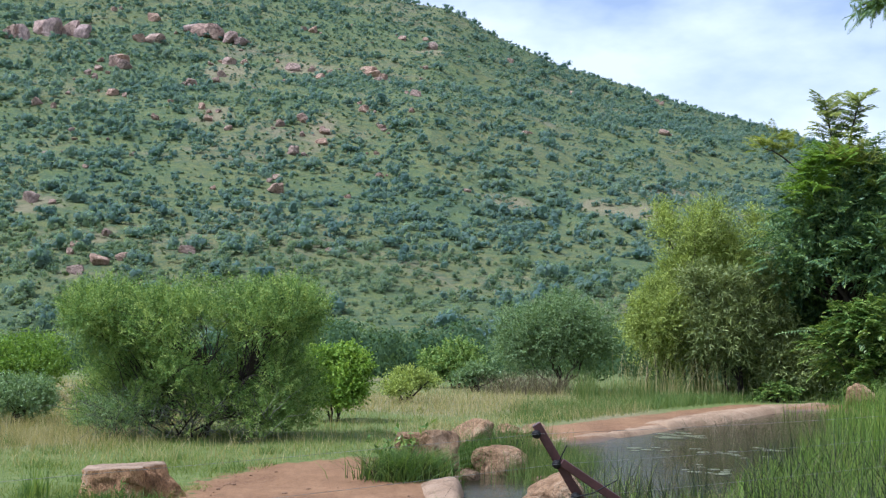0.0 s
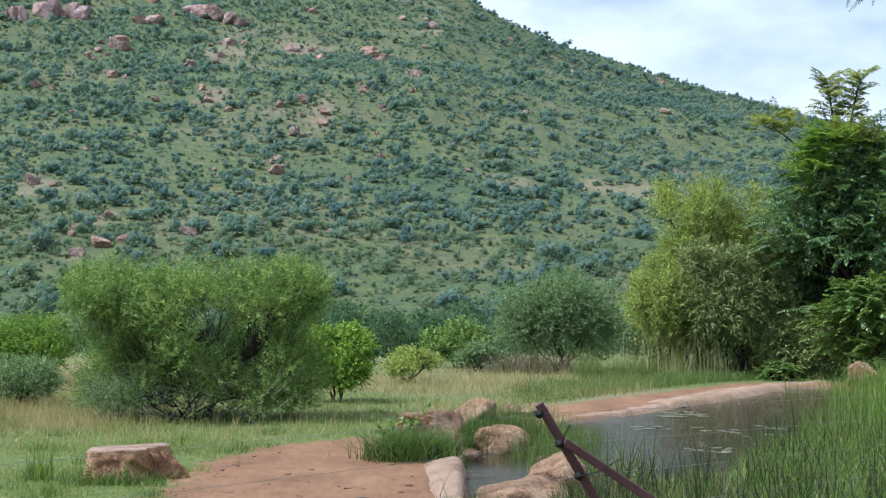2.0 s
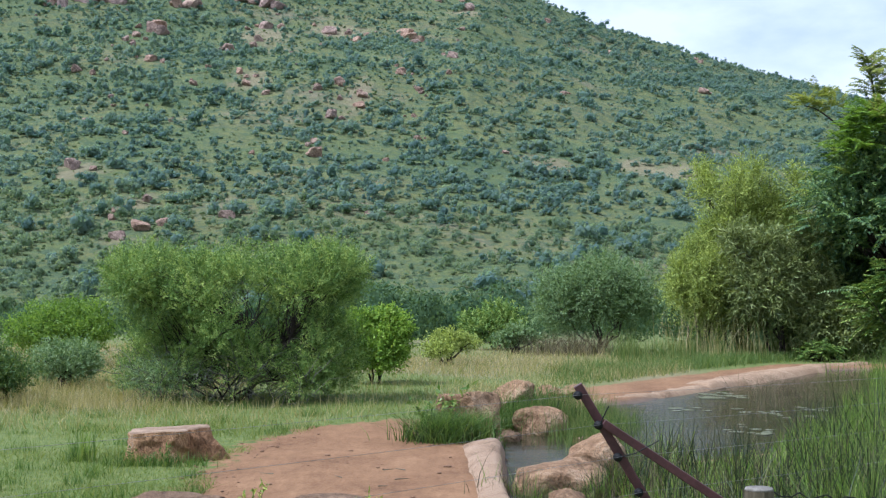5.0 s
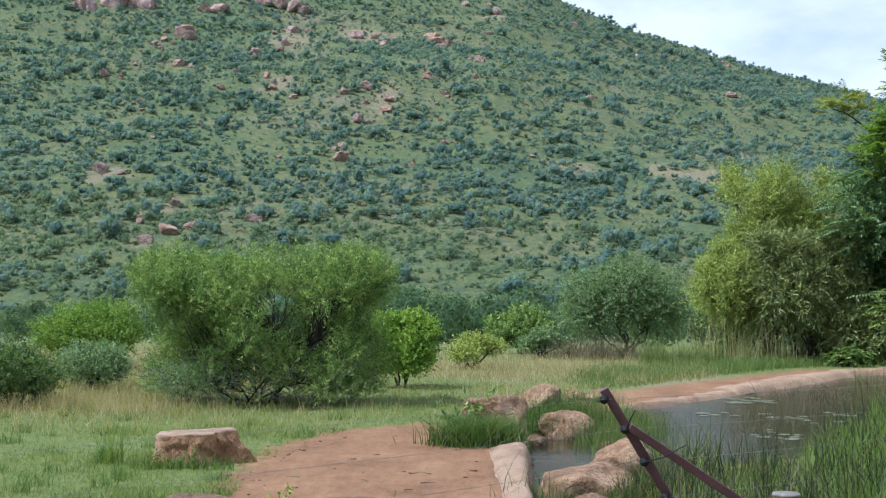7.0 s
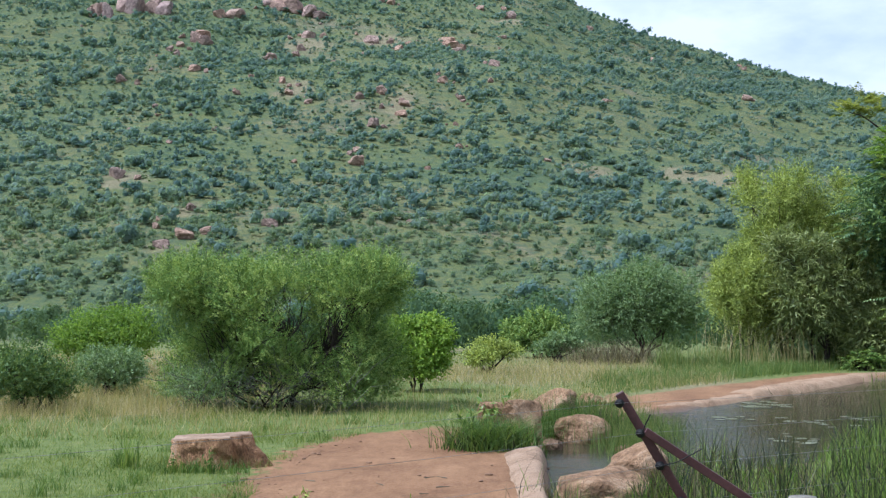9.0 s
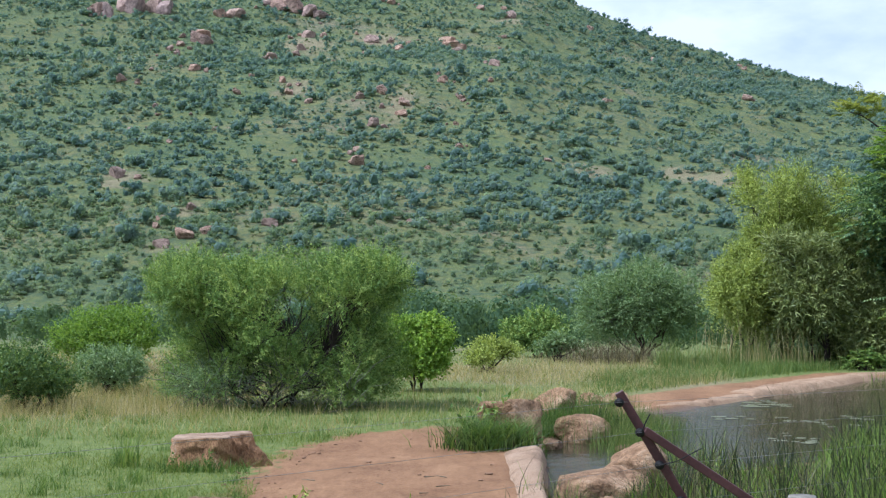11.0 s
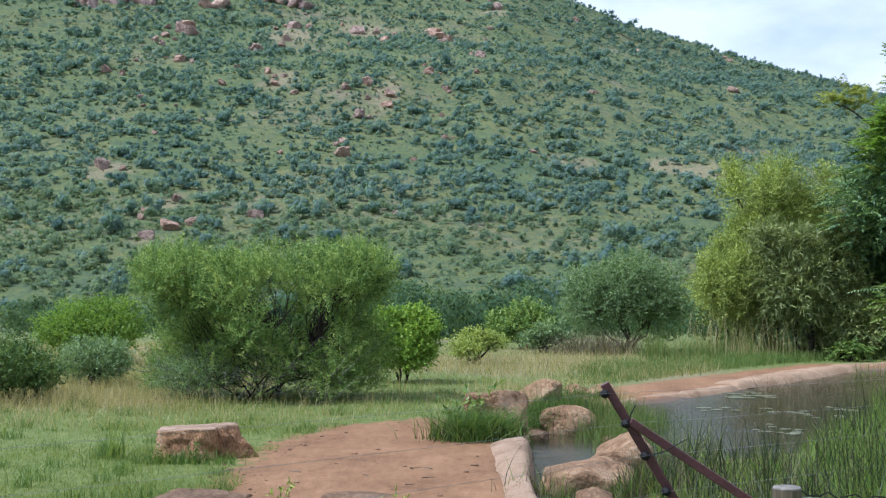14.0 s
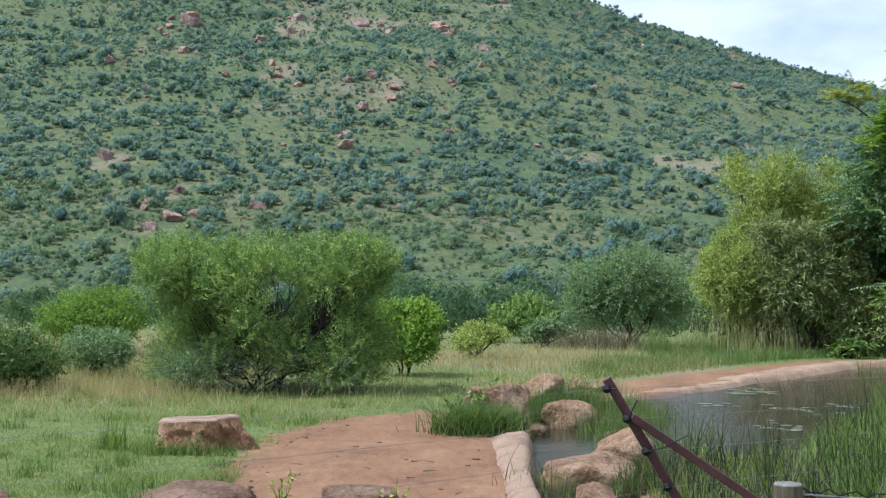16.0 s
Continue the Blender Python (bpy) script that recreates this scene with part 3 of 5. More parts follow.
ROCKS_MID = ((-0.279, 0.185, 0.0058), (0.080, 0.185, 0.0025), (-0.041, 0.184, 0.0037), (-0.042, 0.184, 0.0037), (-0.233, 0.178, 0.0025),
        (-0.338, 0.177, 0.0043), (0.149, 0.177, 0.0028), (-0.325, 0.174, 0.0031), (-0.209, 0.174, 0.0034), (-0.082, 0.172, 0.0037),
        (-0.082, 0.171, 0.0034), (-0.045, 0.171, 0.0025), (-0.245, 0.165, 0.0031), (-0.203, 0.164, 0.0040), (-0.129, 0.164, 0.0046),
        (-0.147, 0.160, 0.0037), (-0.068, 0.158, 0.0028), (-0.067, 0.158, 0.0028), (-0.187, 0.157, 0.0034), (-0.310, 0.155, 0.0025),
        (-0.112, 0.154, 0.0043), (0.151, 0.154, 0.0043), (0.043, 0.154, 0.0028), (-0.129, 0.152, 0.0031), (-0.115, 0.146, 0.0043),
        (-0.137, 0.138, 0.0052), (0.005, 0.137, 0.0022), (-0.330, 0.136, 0.0034))
ROCKS_LOW = ((-0.299, 0.127, 0.0028), (-0.070, 0.121, 0.0028), (-0.069, 0.120, 0.0025), (-0.154, 0.116, 0.0028), (-0.199, 0.110, 0.0028),
        (-0.001, 0.109, 0.0025), (-0.149, 0.108, 0.0074), (-0.094, 0.104, 0.0025), (-0.340, 0.101, 0.0068), (-0.324, 0.099, 0.0028),
        (-0.280, 0.074, 0.0049), (-0.305, 0.066, 0.0037), (-0.218, 0.061, 0.0055), (-0.107, 0.061, 0.0037), (-0.308, 0.060, 0.0037),
        (-0.268, 0.055, 0.0049), (-0.286, 0.052, 0.0068), (-0.305, 0.045, 0.0062))
stones = [rock_mesh("boulder", (1, 1, 1.0), 40 + k, 9, 3, 0.11, 0.55) for k in range(10)]
for me in stones:
    me.materials.append(M_ROCK_HILL)
    me.polygons.foreach_set("use_smooth", [False] * len(me.polygons))
pick = random.Random(5)
BOULDERS = []
for dx, sl, half in ROCKS_HIGH + ROCKS_MID + ROCKS_LOW:
    hx, hy = on_hill(dx, sl)
    s = 1.2 * half * hy
    BOULDERS.append((hx, hy, s))
    for _ in range(pick.choice((0, 1, 1, 2)) if sl > 0.13 else pick.choice((0, 0, 1))):      # lesser stones beside it
        BOULDERS.append((hx + pick.uniform(-2.2, 2.2) * s, hy + pick.uniform(-2, 4) * s, s * pick.uniform(0.3, 0.6)))
for _ in range(40):
    hx, hy = on_hill(pick.uniform(-0.42, 0.0), pick.uniform(0.13, 0.25))
    BOULDERS.append((hx, hy, pick.uniform(0.3, 0.7)))
for x, y, s in BOULDERS:
    ob = new("boulder", pick.choice(stones))
    ob.matrix_basis = pose(x, y, height(x, y) + 0.20 * s, pick.uniform(-15, 15), pick.uniform(-15, 15), pick.uniform(0, 360)) @ Matrix.Diagonal((s, s * pick.uniform(0.7, 1), s * pick.uniform(0.6, 0.95), 1))
    tagged(ob, "pinkish granite boulder among bushes on the hillside", "boulder", "hill boulders")
# outcrops: walls of jointed blocks, then a worn dome
blocks = [rock_mesh("boulder", (1, 1, 1), 70 + k, 4, 3, 0.05, 1.0) for k in range(5)]
for me in blocks:
    me.materials.append(M_OUTCROP)
    me.polygons.foreach_set("use_smooth", [False] * len(me.polygons))
for dx, sl, parts_ in ((-0.353, 0.229, ((-2.6, 1.0, 1.6), (-0.9, 1.4, 2.6), (1.2, 1.2, 3.0))),
                       (-0.319, 0.231, ((-5.2, 1.9, 3.2), (-2.0, 2.1, 3.7), (1.7, 1.9, 3.6), (5.0, 1.7, 2.8))),
                       (-0.196, 0.229, ((-7.6, 1.9, 1.5), (-4.6, 2.3, 2.4), (-1.0, 2.6, 2.7), (3.0, 2.3, 2.0), (6.6, 2.0, 1.3))),
                       (-0.272, 0.206, ((-1.6, 1.3, 1.9), (0.8, 1.5, 1.7)))):
    hx, hy = on_hill(dx, sl)
    for off, half, tall in parts_:
        ob = new("boulder", pick.choice(blocks))
        x, y = hx + off, hy + pick.uniform(-0.8, 0.8)
        ob.matrix_basis = pose(x, y, height(x, y) + 0.30 * tall, pick.uniform(-5, 5), pick.uniform(-5, 5), pick.choice((0, 90, 180, 270)) + pick.uniform(-9, 9)) @ Matrix.Diagonal((half * 1.12, half * 1.12, tall * 0.88, 1))
        tagged(ob, "tall jointed granite block in a rocky outcrop on the hillside", "boulder", "hill outcrops")
        BOULDERS.append((x, y, half * 0.1))


def tuft_prototype(n, seed, leaf, flat=0.75):
    """Leaf clumps of a distant bush with a base at its origin, about two metres across."""
    r = np.random.default_rng(seed)
    k = r.integers(4, 8)
    lob = np.stack([r.normal(0, 0.30, k), r.normal(0, 0.30, k), r.uniform(0.30, 1.0, k) * flat], 1)
    rad = r.uniform(0.36, 0.60, k)
    w = r.integers(0, k, n)
    d = unit(r.normal(0, 1, (n, 3)) + np.array([0, -0.15, 0.25]))
    P = lob[w] + d * (rad[w] * r.uniform(0.75, 1.0, n))[:, None]
    P[:, 2] = np.maximum(P[:, 2], 0.02)
    N = unit(d + r.normal(0, 0.16, (n, 3)))
    D = unit(np.cross(N, r.normal(0, 1, (n, 3))))
    return leaves(P - D * leaf * 0.45, D, N, leaf * r.uniform(0.7, 1.4, n), leaf * r.uniform(0.8, 1.2, n), 0.06)


def blades3(Q):
    """Three-cornered leaves from four-cornered ones."""
    return np.stack([(Q[:, 0] + Q[:, 1]) / 2 + (Q[:, 1] - Q[:, 3]) * 0.25, Q[:, 2], (Q[:, 0] + Q[:, 3]) / 2 + (Q[:, 3] - Q[:, 1]) * 0.25], 1)


def scatter_bushes(name, X, Y, R, protos, mat, label, category, tall=1.0):
    out, tint = [], []
    Z = land(X, Y)
    for x, y, z, r in zip(X, Y, Z, R):
        q = protos[rng.integers(len(protos))]
        a = rng.uniform(0, 2 * math.pi)
        c, s = math.cos(a) * r, math.sin(a) * r
        m = np.array([[c, -s, 0], [s, c, 0], [0, 0, r * tall * rng.uniform(0.8, 1.25)]])
        out.append(q @ m.T + np.array([x, y, z - 0.05 * r]))
        tint.append(np.full(len(q) * q.shape[1], np.clip(rng.normal(0.5, 0.24), 0, 1)))
    Q = np.concatenate(out)
    n, k = Q.shape[:2]
    me = grid_mesh(name, Q.reshape(-1, 3), np.arange(n * k).reshape(n, k), False, tint=np.concatenate(tint))
    return tagged(part(name, me, mat), label, category, kind="stuff")


def bush_prototype(n, seed, leaf, flat=0.8, most=4, core=0.78):
    """A distant bush about two metres across: rounded masses of growth, with leaf clumps that break their outline."""
    r = np.random.default_rng(seed)
    k = int(r.integers(max(2, most - 1), most + 1))
    lob = np.stack([r.normal(0, 0.40, k), r.normal(0, 0.34, k), r.uniform(0.28, 0.85, k) * flat], 1)
    rad = r.uniform(0.34, 0.56, k)
    ball = bmesh.new()
    bmesh.ops.create_icosphere(ball, subdivisions=1, radius=1)
    bv, bf = np.array([v.co[:] for v in ball.verts]), np.array([[v.index for v in f.verts] for f in ball.faces])
    ball.free()
    masses = []
    for c, w in zip(lob, rad):
        v = c + bv * w * core * r.uniform(0.72, 1.2, (len(bv), 1)) * np.array([1, 1, 0.85])
        t = v[bf]
        up = np.cross(t[:, 1] - t[:, 0], t[:, 2] - t[:, 0])[:, 2]
        masses.append(t[(up > np.quantile(up, 0.22)) & (t[:, :, 2].max(1) > 0.05)])      # open underneath, where it meets the ground
    w = r.integers(0, k, n)
    d = unit(r.normal(0, 1, (n, 3)) + np.array([0, 0, 0.3]))
    P = lob[w] + d * (rad[w] * r.uniform(0.8, 1.08, n))[:, None]
    N = unit(d + r.normal(0, 0.35, (n, 3)))
    D = unit(np.cross(N, r.normal(0, 1, (n, 3))))
    Q = blades3(leaves(P - D * leaf * 0.45, D, N, leaf * r.uniform(0.6, 1.4, n), leaf * r.uniform(0.7, 1.1, n), 0.06))
    Q = np.concatenate(masses + [Q])
    Q[..., 2] = np.maximum(Q[..., 2], 0.0)
    return Q


near_protos = [bush_prototype(34, 80 + k, 0.28, most=3) for k in range(14)]
far_protos = [bush_prototype(16, 100 + k, 0.35, most=2) for k in range(14)]
mid_protos = [blades3(tuft_prototype(650, 200 + k, 0.105, 0.9)) for k in range(10)]
foot_protos = [bush_prototype(110, 60 + k, 0.19, most=3, core=0.68) for k in range(12)]
big_protos = [bush_prototype(100, 150 + k, 0.20, 0.95, 5, 0.72) for k in range(12)]
N_HILL = 29000
hy = FOOT + 2 + (CREST + 12 - FOOT) * rng.random(N_HILL) ** 0.9
hx = rng.uniform(-0.44, 0.34, N_HILL) * hy
dens = smooth_noise(hx, hy, 26, 31, 3)
clump = smooth_noise(hx, hy, 8, 32, 2)
stay = rng.random(N_HILL) < np.clip(0.66 + 0.20 * sstep(200, 150, hy) + (dens - 0.45) * 1.0 + 0.5 * sstep(330, 400, hy) + 0.40 * sstep(0.0, -0.2, hx / hy) * sstep(210, 290, hy), 0.2, 1) * np.clip(1.3 * clump + 0.15, 0.3, 1)
stay &= rng.random(N_HILL) > 0.75 * hill_bare(hx, hy)
for x, y, s in BOULDERS:
    stay &= (np.abs(hx - x) > 0.6 * s + 0.3) | (hy > y + s) | (hy < y - 4 - 1.5 * s)
hx, hy = hx[stay], hy[stay]
hr = np.clip(np.exp(rng.normal(-0.28, 0.38, len(hx))), 0.32, 1.6)
big = (rng.random(len(hx)) < 0.07) & (hr > 0.5)
hr = np.where(big, rng.uniform(1.0, 2.2, len(hx)), hr)
scatter_bushes("hill_trees", hx[big], hy[big], hr[big], big_protos, M_HILL_HAZED, "rounded trees scattered over the hillside, distance haze in their leaf colour", "trees")
hx, hy, hr = hx[~big], hy[~big], hr[~big]
foot = hy < 185
scatter_bushes("hill_bushes", hx[foot], hy[foot], hr[foot], foot_protos, M_FOOT_HAZED, "green bushes along the foot of the hill", "bushes")
hx, hy, hr = hx[~foot], hy[~foot], hr[~foot]
low_hill = hy < 250
scatter_bushes("hill_bushes", hx[low_hill], hy[low_hill], hr[low_hill], near_protos, M_HILL_HAZED, "green bushes covering the lower hillside", "bushes")
scatter_bushes("hill_bushes", hx[~low_hill], hy[~low_hill], hr[~low_hill], far_protos, M_HILL_HAZED, "green bushes covering the upper hillside", "bushes")
# low scrub and tussocks between the bushes
N_LOW = 6000
ly = FOOT + 2 + (CREST - FOOT) * rng.random(N_LOW)
lx = rng.uniform(-0.44, 0.34, N_LOW) * ly
lx = np.where((ly > 250) & (lx > 0) & (rng.random(N_LOW) < 0.5), -rng.uniform(0.1, 0.44, N_LOW) * ly, lx)
tussocks = [bush_prototype(6, 130 + k, 0.42, 0.7, 2) for k in range(10)]
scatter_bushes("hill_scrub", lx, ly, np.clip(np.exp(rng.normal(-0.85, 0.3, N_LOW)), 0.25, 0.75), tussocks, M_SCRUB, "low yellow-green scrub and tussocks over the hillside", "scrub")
mx, my = [], []
while len(mx) < 330:
    y = rng.uniform(46, 134)
    x = rng.uniform(-0.50, 0.42) * y
    if smooth_noise(np.array([x]), np.array([y]), 16, 41)[0] > 0.40 or y > 95:
        mx.append(x)
        my.append(y)
mx, my = np.array(mx), np.array(my)
far_w = my > 85
sizes = np.clip(rng.normal(1.5, 0.35, len(mx)), 0.8, 2.3)
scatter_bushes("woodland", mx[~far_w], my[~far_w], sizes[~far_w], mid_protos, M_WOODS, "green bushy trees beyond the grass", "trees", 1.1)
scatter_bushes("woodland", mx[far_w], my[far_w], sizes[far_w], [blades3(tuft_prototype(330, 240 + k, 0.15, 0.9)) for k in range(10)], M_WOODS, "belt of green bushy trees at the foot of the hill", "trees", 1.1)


# ---- bushes and trees near the pond ----
UP = np.array([0, 0, 1.0])


def make_lobes(c, r, n, seed, low=-0.35, size=0.42):
    """Rounded masses of growth set round the crown's form, uneven in size."""
    g = np.random.default_rng(seed)
    c, r = np.array(c, float), np.array(r, float)
    d = unit(g.normal(0, 1, (n * 4, 3)))
    d = d[d[:, 2] > low][:n]
    cent = c + d * r * g.uniform(0.45, 0.78, (len(d), 1))
    rad = r * size * g.uniform(0.65, 1.25, (len(d), 1))
    return cent, rad


def broad_lobes(x, y, z, w, d, h, n, seed):
    """Masses for a wide, flat-topped bush that spreads from near the ground."""
    g = np.random.default_rng(seed)
    u = g.uniform(-1, 1, n)
    v = g.uniform(-1, 1, n) * np.sqrt(1 - 0.8 * u * u)
    top = h * (1 - 0.12 * np.abs(u) ** 4 - 0.16 * v * v) * g.uniform(0.94, 1.04, n)
    u = np.where(g.random(n) < 0.3, np.sign(u) * g.uniform(0.75, 1.0, n), u)
    r = np.stack([g.uniform(0.22, 0.44, n), g.uniform(0.22, 0.42, n), g.uniform(0.16, 0.30, n)], 1) * h / 2.6
    low = np.where(np.abs(u) > 0.55, 0.08 * h, 0.15 * h)
    t = np.where(g.random(n) < 0.42, 1.0, g.random(n))
    zz = np.clip(low + (top - r[:, 2] * 1.15 - low) * t, 0.1 * h, None)
    back = g.random(n) < 0.24                       # low masses behind the stems
    v = np.where(back, g.uniform(0.1, 0.9, n), v)
    zz = np.where(back, h * g.uniform(0.10, 0.40, n), zz)
    return np.stack([x + u * (w / 2 - 0.32), y + v * (d / 2 - 0.3), z + zz], 1), r


def sprays(lobes, n, length, per, L, W, seed, up=0.3, droop=0.0, side=0.9, inner=0.45, floor=0.02, jitter=0.5, cap=0.0):
    """Twigs that reach out of the lobes with leaves along them. Returns leaf corners and twig paths."""
    g = np.random.default_rng(seed)
    cent, rad = lobes
    w = rad.prod(1) ** (2 / 3)
    k = g.choice(len(cent), n, p=w / w.sum())
    d = unit(g.normal(0, 1, (n, 3)) + UP * cap)
    P = cent[k] + d * rad[k] * g.uniform(inner, 0.95, (n, 1))
    D = unit(d * 0.9 + UP * up + g.normal(0, jitter, (n, 3)))
    ln = length * g.uniform(0.6, 1.35, n)
    end = P + D * ln[:, None] - UP * (droop * ln)[:, None]
    t = (np.arange(per)[None, :] + g.random((n, per))) / per
    base = P[:, None] + (end - P)[:, None] * t[..., None] + g.normal(0, 0.008 + 0.02 * length, (n, per, 3))
    ld = D[:, None] * 0.7 + unit(g.normal(0, 1, (n, per, 3))) * side
    nn = unit(g.normal(0, 1, (n, per, 3)) * 0.7 + UP * 0.8 + d[:, None] * 0.4)
    B = base.reshape(-1, 3)
    ok = B[:, 2] > floor
    Q = leaves(B[ok], ld.reshape(-1, 3)[ok], nn.reshape(-1, 3)[ok], L * g.uniform(0.6, 1.35, ok.sum()), W * g.uniform(0.7, 1.3, ok.sum()), 0.15, droop * 0.3)
    # random lightness for each spray, imitating lit and shaded clumps in the acacia
    shade = np.repeat(np.clip(g.normal(0.5, 0.27, n), 0, 1), per)[ok]
    return Q, P, end, shade


def fronds(P, D, length, pairs, pl, pw, seed, arch=0.35):
    """Feathered leaves: a bowed midrib with pairs of narrow leaflets."""
    g = np.random.default_rng(seed)
    n = len(P)
    D = unit(D)
    S = unit(np.cross(D, UP + g.normal(0, 0.25, (n, 3))))
    ln = length * g.uniform(0.65, 1.25, n)
    out = []
    for i in range(pairs):
        t = (i + 1) / (pairs + 0.3)
        q = P + D * (ln * t)[:, None] - UP * (arch * ln * t * t)[:, None]
        size = math.sin(math.pi * (0.18 + 0.72 * t)) ** 0.7
        for sgn in (1, -1):
            ld = S * sgn + D * 0.45 - UP * 0.12 + g.normal(0, 0.08, (n, 3))
            out.append(leaves(q, ld, np.tile(UP, (n, 1)) + g.normal(0, 0.2, (n, 3)), pl * size * ln / length, pw * g.uniform(0.8, 1.2, n), 0.1, 0.2))
    tip = P + D * ln[:, None] * 0.97 - UP * (arch * ln)[:, None]
    out.append(leaves(tip, D - UP * 0.4, np.tile(UP, (n, 1)), pl * 0.6, pw, 0.1, 0.2))
    mid = P + D * (ln * 0.5)[:, None] - UP * (arch * ln * 0.25)[:, None]
    w = 0.004 + 0.006 * length
    rib = np.concatenate([np.stack([P - S * w, P + S * w, mid + S * w, mid - S * w], 1), np.stack([mid - S * w, mid + S * w, tip + S * w * 0.4, tip - S * w * 0.4], 1)])
    out.append(rib)
    return np.concatenate(out)


def woody(base, lobes, stems, r0, seed, twigs=None, spread=0.15):
    """Stems from the ground into the lobes, and twigs out of them."""
    g = np.random.default_rng(seed)
    cent, rad = lobes
    paths = []
    base = np.array(base, float)
    forks = []
    for s in range(stems):
        b = base + np.array([g.normal(0, spread), g.normal(0, spread * 0.6), -0.05])
        k = g.integers(len(cent))
        f = b + (cent[k] - b) * g.uniform(0.35, 0.55) + g.normal(0, 0.05, 3)
        paths.append(limb(b, f, r0 * g.uniform(0.7, 1.1), r0 * 0.6, 0.25))
        forks.append(f)
    forks = np.array(forks)
    for c in cent:
        f = forks[np.argmin(np.linalg.norm(forks - c, axis=1) + g.uniform(0, 0.5, len(forks)))]
        paths.append(limb(f, c, r0 * 0.55, r0 * 0.18, 0.3))
    if twigs is not None:
        P, E = twigs
        for a, b in zip(P, E):
            c = cent[np.argmin(np.linalg.norm(cent - a, axis=1))]
            paths.append(limb(c + (a - c) * 0.3, b, r0 * 0.12, r0 * 0.03, 0.15, 4))
    return grid_mesh("branches", *tubes(paths, 5))


def bush(name, x, y, size, mat, label, seed, n_lobes=30, n=3000, spray=0.3, per=12, L=0.07, W=0.025, up=0.3, droop=0.0, stems=5,
         r0=0.05, centre=0.5, low=-0.35, twig_count=120, side=0.9, inner=0.45, category="bush", lobe=0.42, floor_gap=0.02, broad=False, thorny=False, spires=0, tri=False, jitter=0.5, cap=0.0):
    """A bush: width, depth and height in size; stems and a leafy crown."""
    z = height(x, y)
    w, d, h = size
    th = empty(name, x, y, z, label, category)
    lobes = make_lobes((x, y, z + h * centre), (w / 2, d / 2, h * (1 - centre) * 0.97), n_lobes, seed, low, lobe)
    if broad:
        lobes = broad_lobes(x, y, z, w, d, h, n_lobes, seed)
    if spires:
        g = np.random.default_rng(seed + 9)
        tip = np.stack([x + g.uniform(-0.42, 0.42, spires) * w, y + g.uniform(-0.3, 0.3, spires) * d, z + h * g.uniform(0.86, 1.02, spires)], 1)
        lobes = np.concatenate([lobes[0], tip]), np.concatenate([lobes[1], np.tile([0.085 * w, 0.085 * w, 0.11 * h], (spires, 1))])
    Q, P, E, shade = sprays(lobes, n, spray, per, L, W, seed + 1, up, droop, side, inner, z + floor_gap, jitter, cap)
    if tri:
        Q = blades3(Q)
    k = Q.shape[1]
    part("crown", grid_mesh("crown", Q.reshape(-1, 3), np.arange(len(Q) * k).reshape(-1, k), False, tint=np.repeat(shade, k)), mat, th)
    sel = np.random.default_rng(seed).choice(len(P), min(twig_count, len(P)), replace=False)
    part("trunk", woody((x, y, z), lobes, stems, r0, seed + 2, (P[sel], E[sel])), M_BARK, th)
    if thorny:
        g = np.random.default_rng(seed + 5)
        paths = []
        for _ in range(300):
            a = np.array([x + g.uniform(-0.40, 0.36) * w, y + g.uniform(-0.42, 0.15) * d, z + g.uniform(0.0, 0.6)])
            paths.append(limb(a, a + np.array([g.normal(0, 0.35), g.normal(0, 0.3), g.uniform(0.0, 0.6)]), 0.007, 0.002, 0.3, 5))
        part("dead_twig", grid_mesh("dead_twig", *tubes(paths, 4)), M_TWIG, th, "grey tangle of dry thorny twigs")
    return th, lobes


bush("acacia_bush", -4.66, 22.2, (4.35, 3.4, 2.58), M_ACACIA, "broad thorny acacia bush with feathery green leaves, in grass", 318, 200, 11500, 0.30, 26,
     0.052, 0.018, 0.58, 0.0, 12, 0.022, 0.50, -0.45, 700, 0.75, 0.45, floor_gap=0.10, broad=True, thorny=True, tri=True, jitter=0.22, cap=0.25)
bush("bush", -5.75, 21.35, (1.5, 0.9, 0.75), M_BLUE, "low grey twiggy growth at the acacia's foot", 312, 12, 650, 0.3, 8, 0.05, 0.014, 0.5, 0.0, 7, 0.012, 0.45, -0.6, 260)
bush("small_tree", -2.74, 26.6, (1.5, 1.4, 1.58), M_BRIGHT, "small bright green leafy tree behind the acacia", 320, 20, 2300, 0.2, 9, 0.062, 0.045, 0.3, 0, 4, 0.035, 0.56, -0.8, 60,
     category="tree", floor_gap=0.22, cap=0.25)
bush("bush", -11.2, 32.0, (2.6, 2.0, 1.72), M_FRESH, "rounded green bush with yellowish top", 330, 20, 2300, 0.24, 9, 0.065, 0.04, 0.3, twig_count=40)
bush("bush", -8.55, 25.0, (1.75, 1.5, 0.95), M_BLUE, "low grey-green rounded bush in dry grass", 340, 16, 2300, 0.16, 9, 0.05, 0.024, 0.4, twig_count=40)
bush("bush", -8.75, 21.3, (1.9, 1.6, 1.05), M_TREE, "low dark green feathery bush at the grass edge", 350, 18, 2600, 0.2, 10, 0.055, 0.024, 0.4, twig_count=40)
bush("bush", -7.0, 31.5, (2.2, 1.6, 1.15), M_BLUE, "low grey-green bush behind dry grass", 352, 14, 1200, 0.2, 9, 0.06, 0.03, 0.4, twig_count=30)
bush("bush", 2.85, 41.0, (4.0, 3.0, 3.4), M_BLUE, "open grey-green bush with fine leaves", 360, 34, 4000, 0.38, 10, 0.10, 0.032, 0.5, 0.05, 7, 0.05, 0.48, -0.5, 200, lobe=0.34)
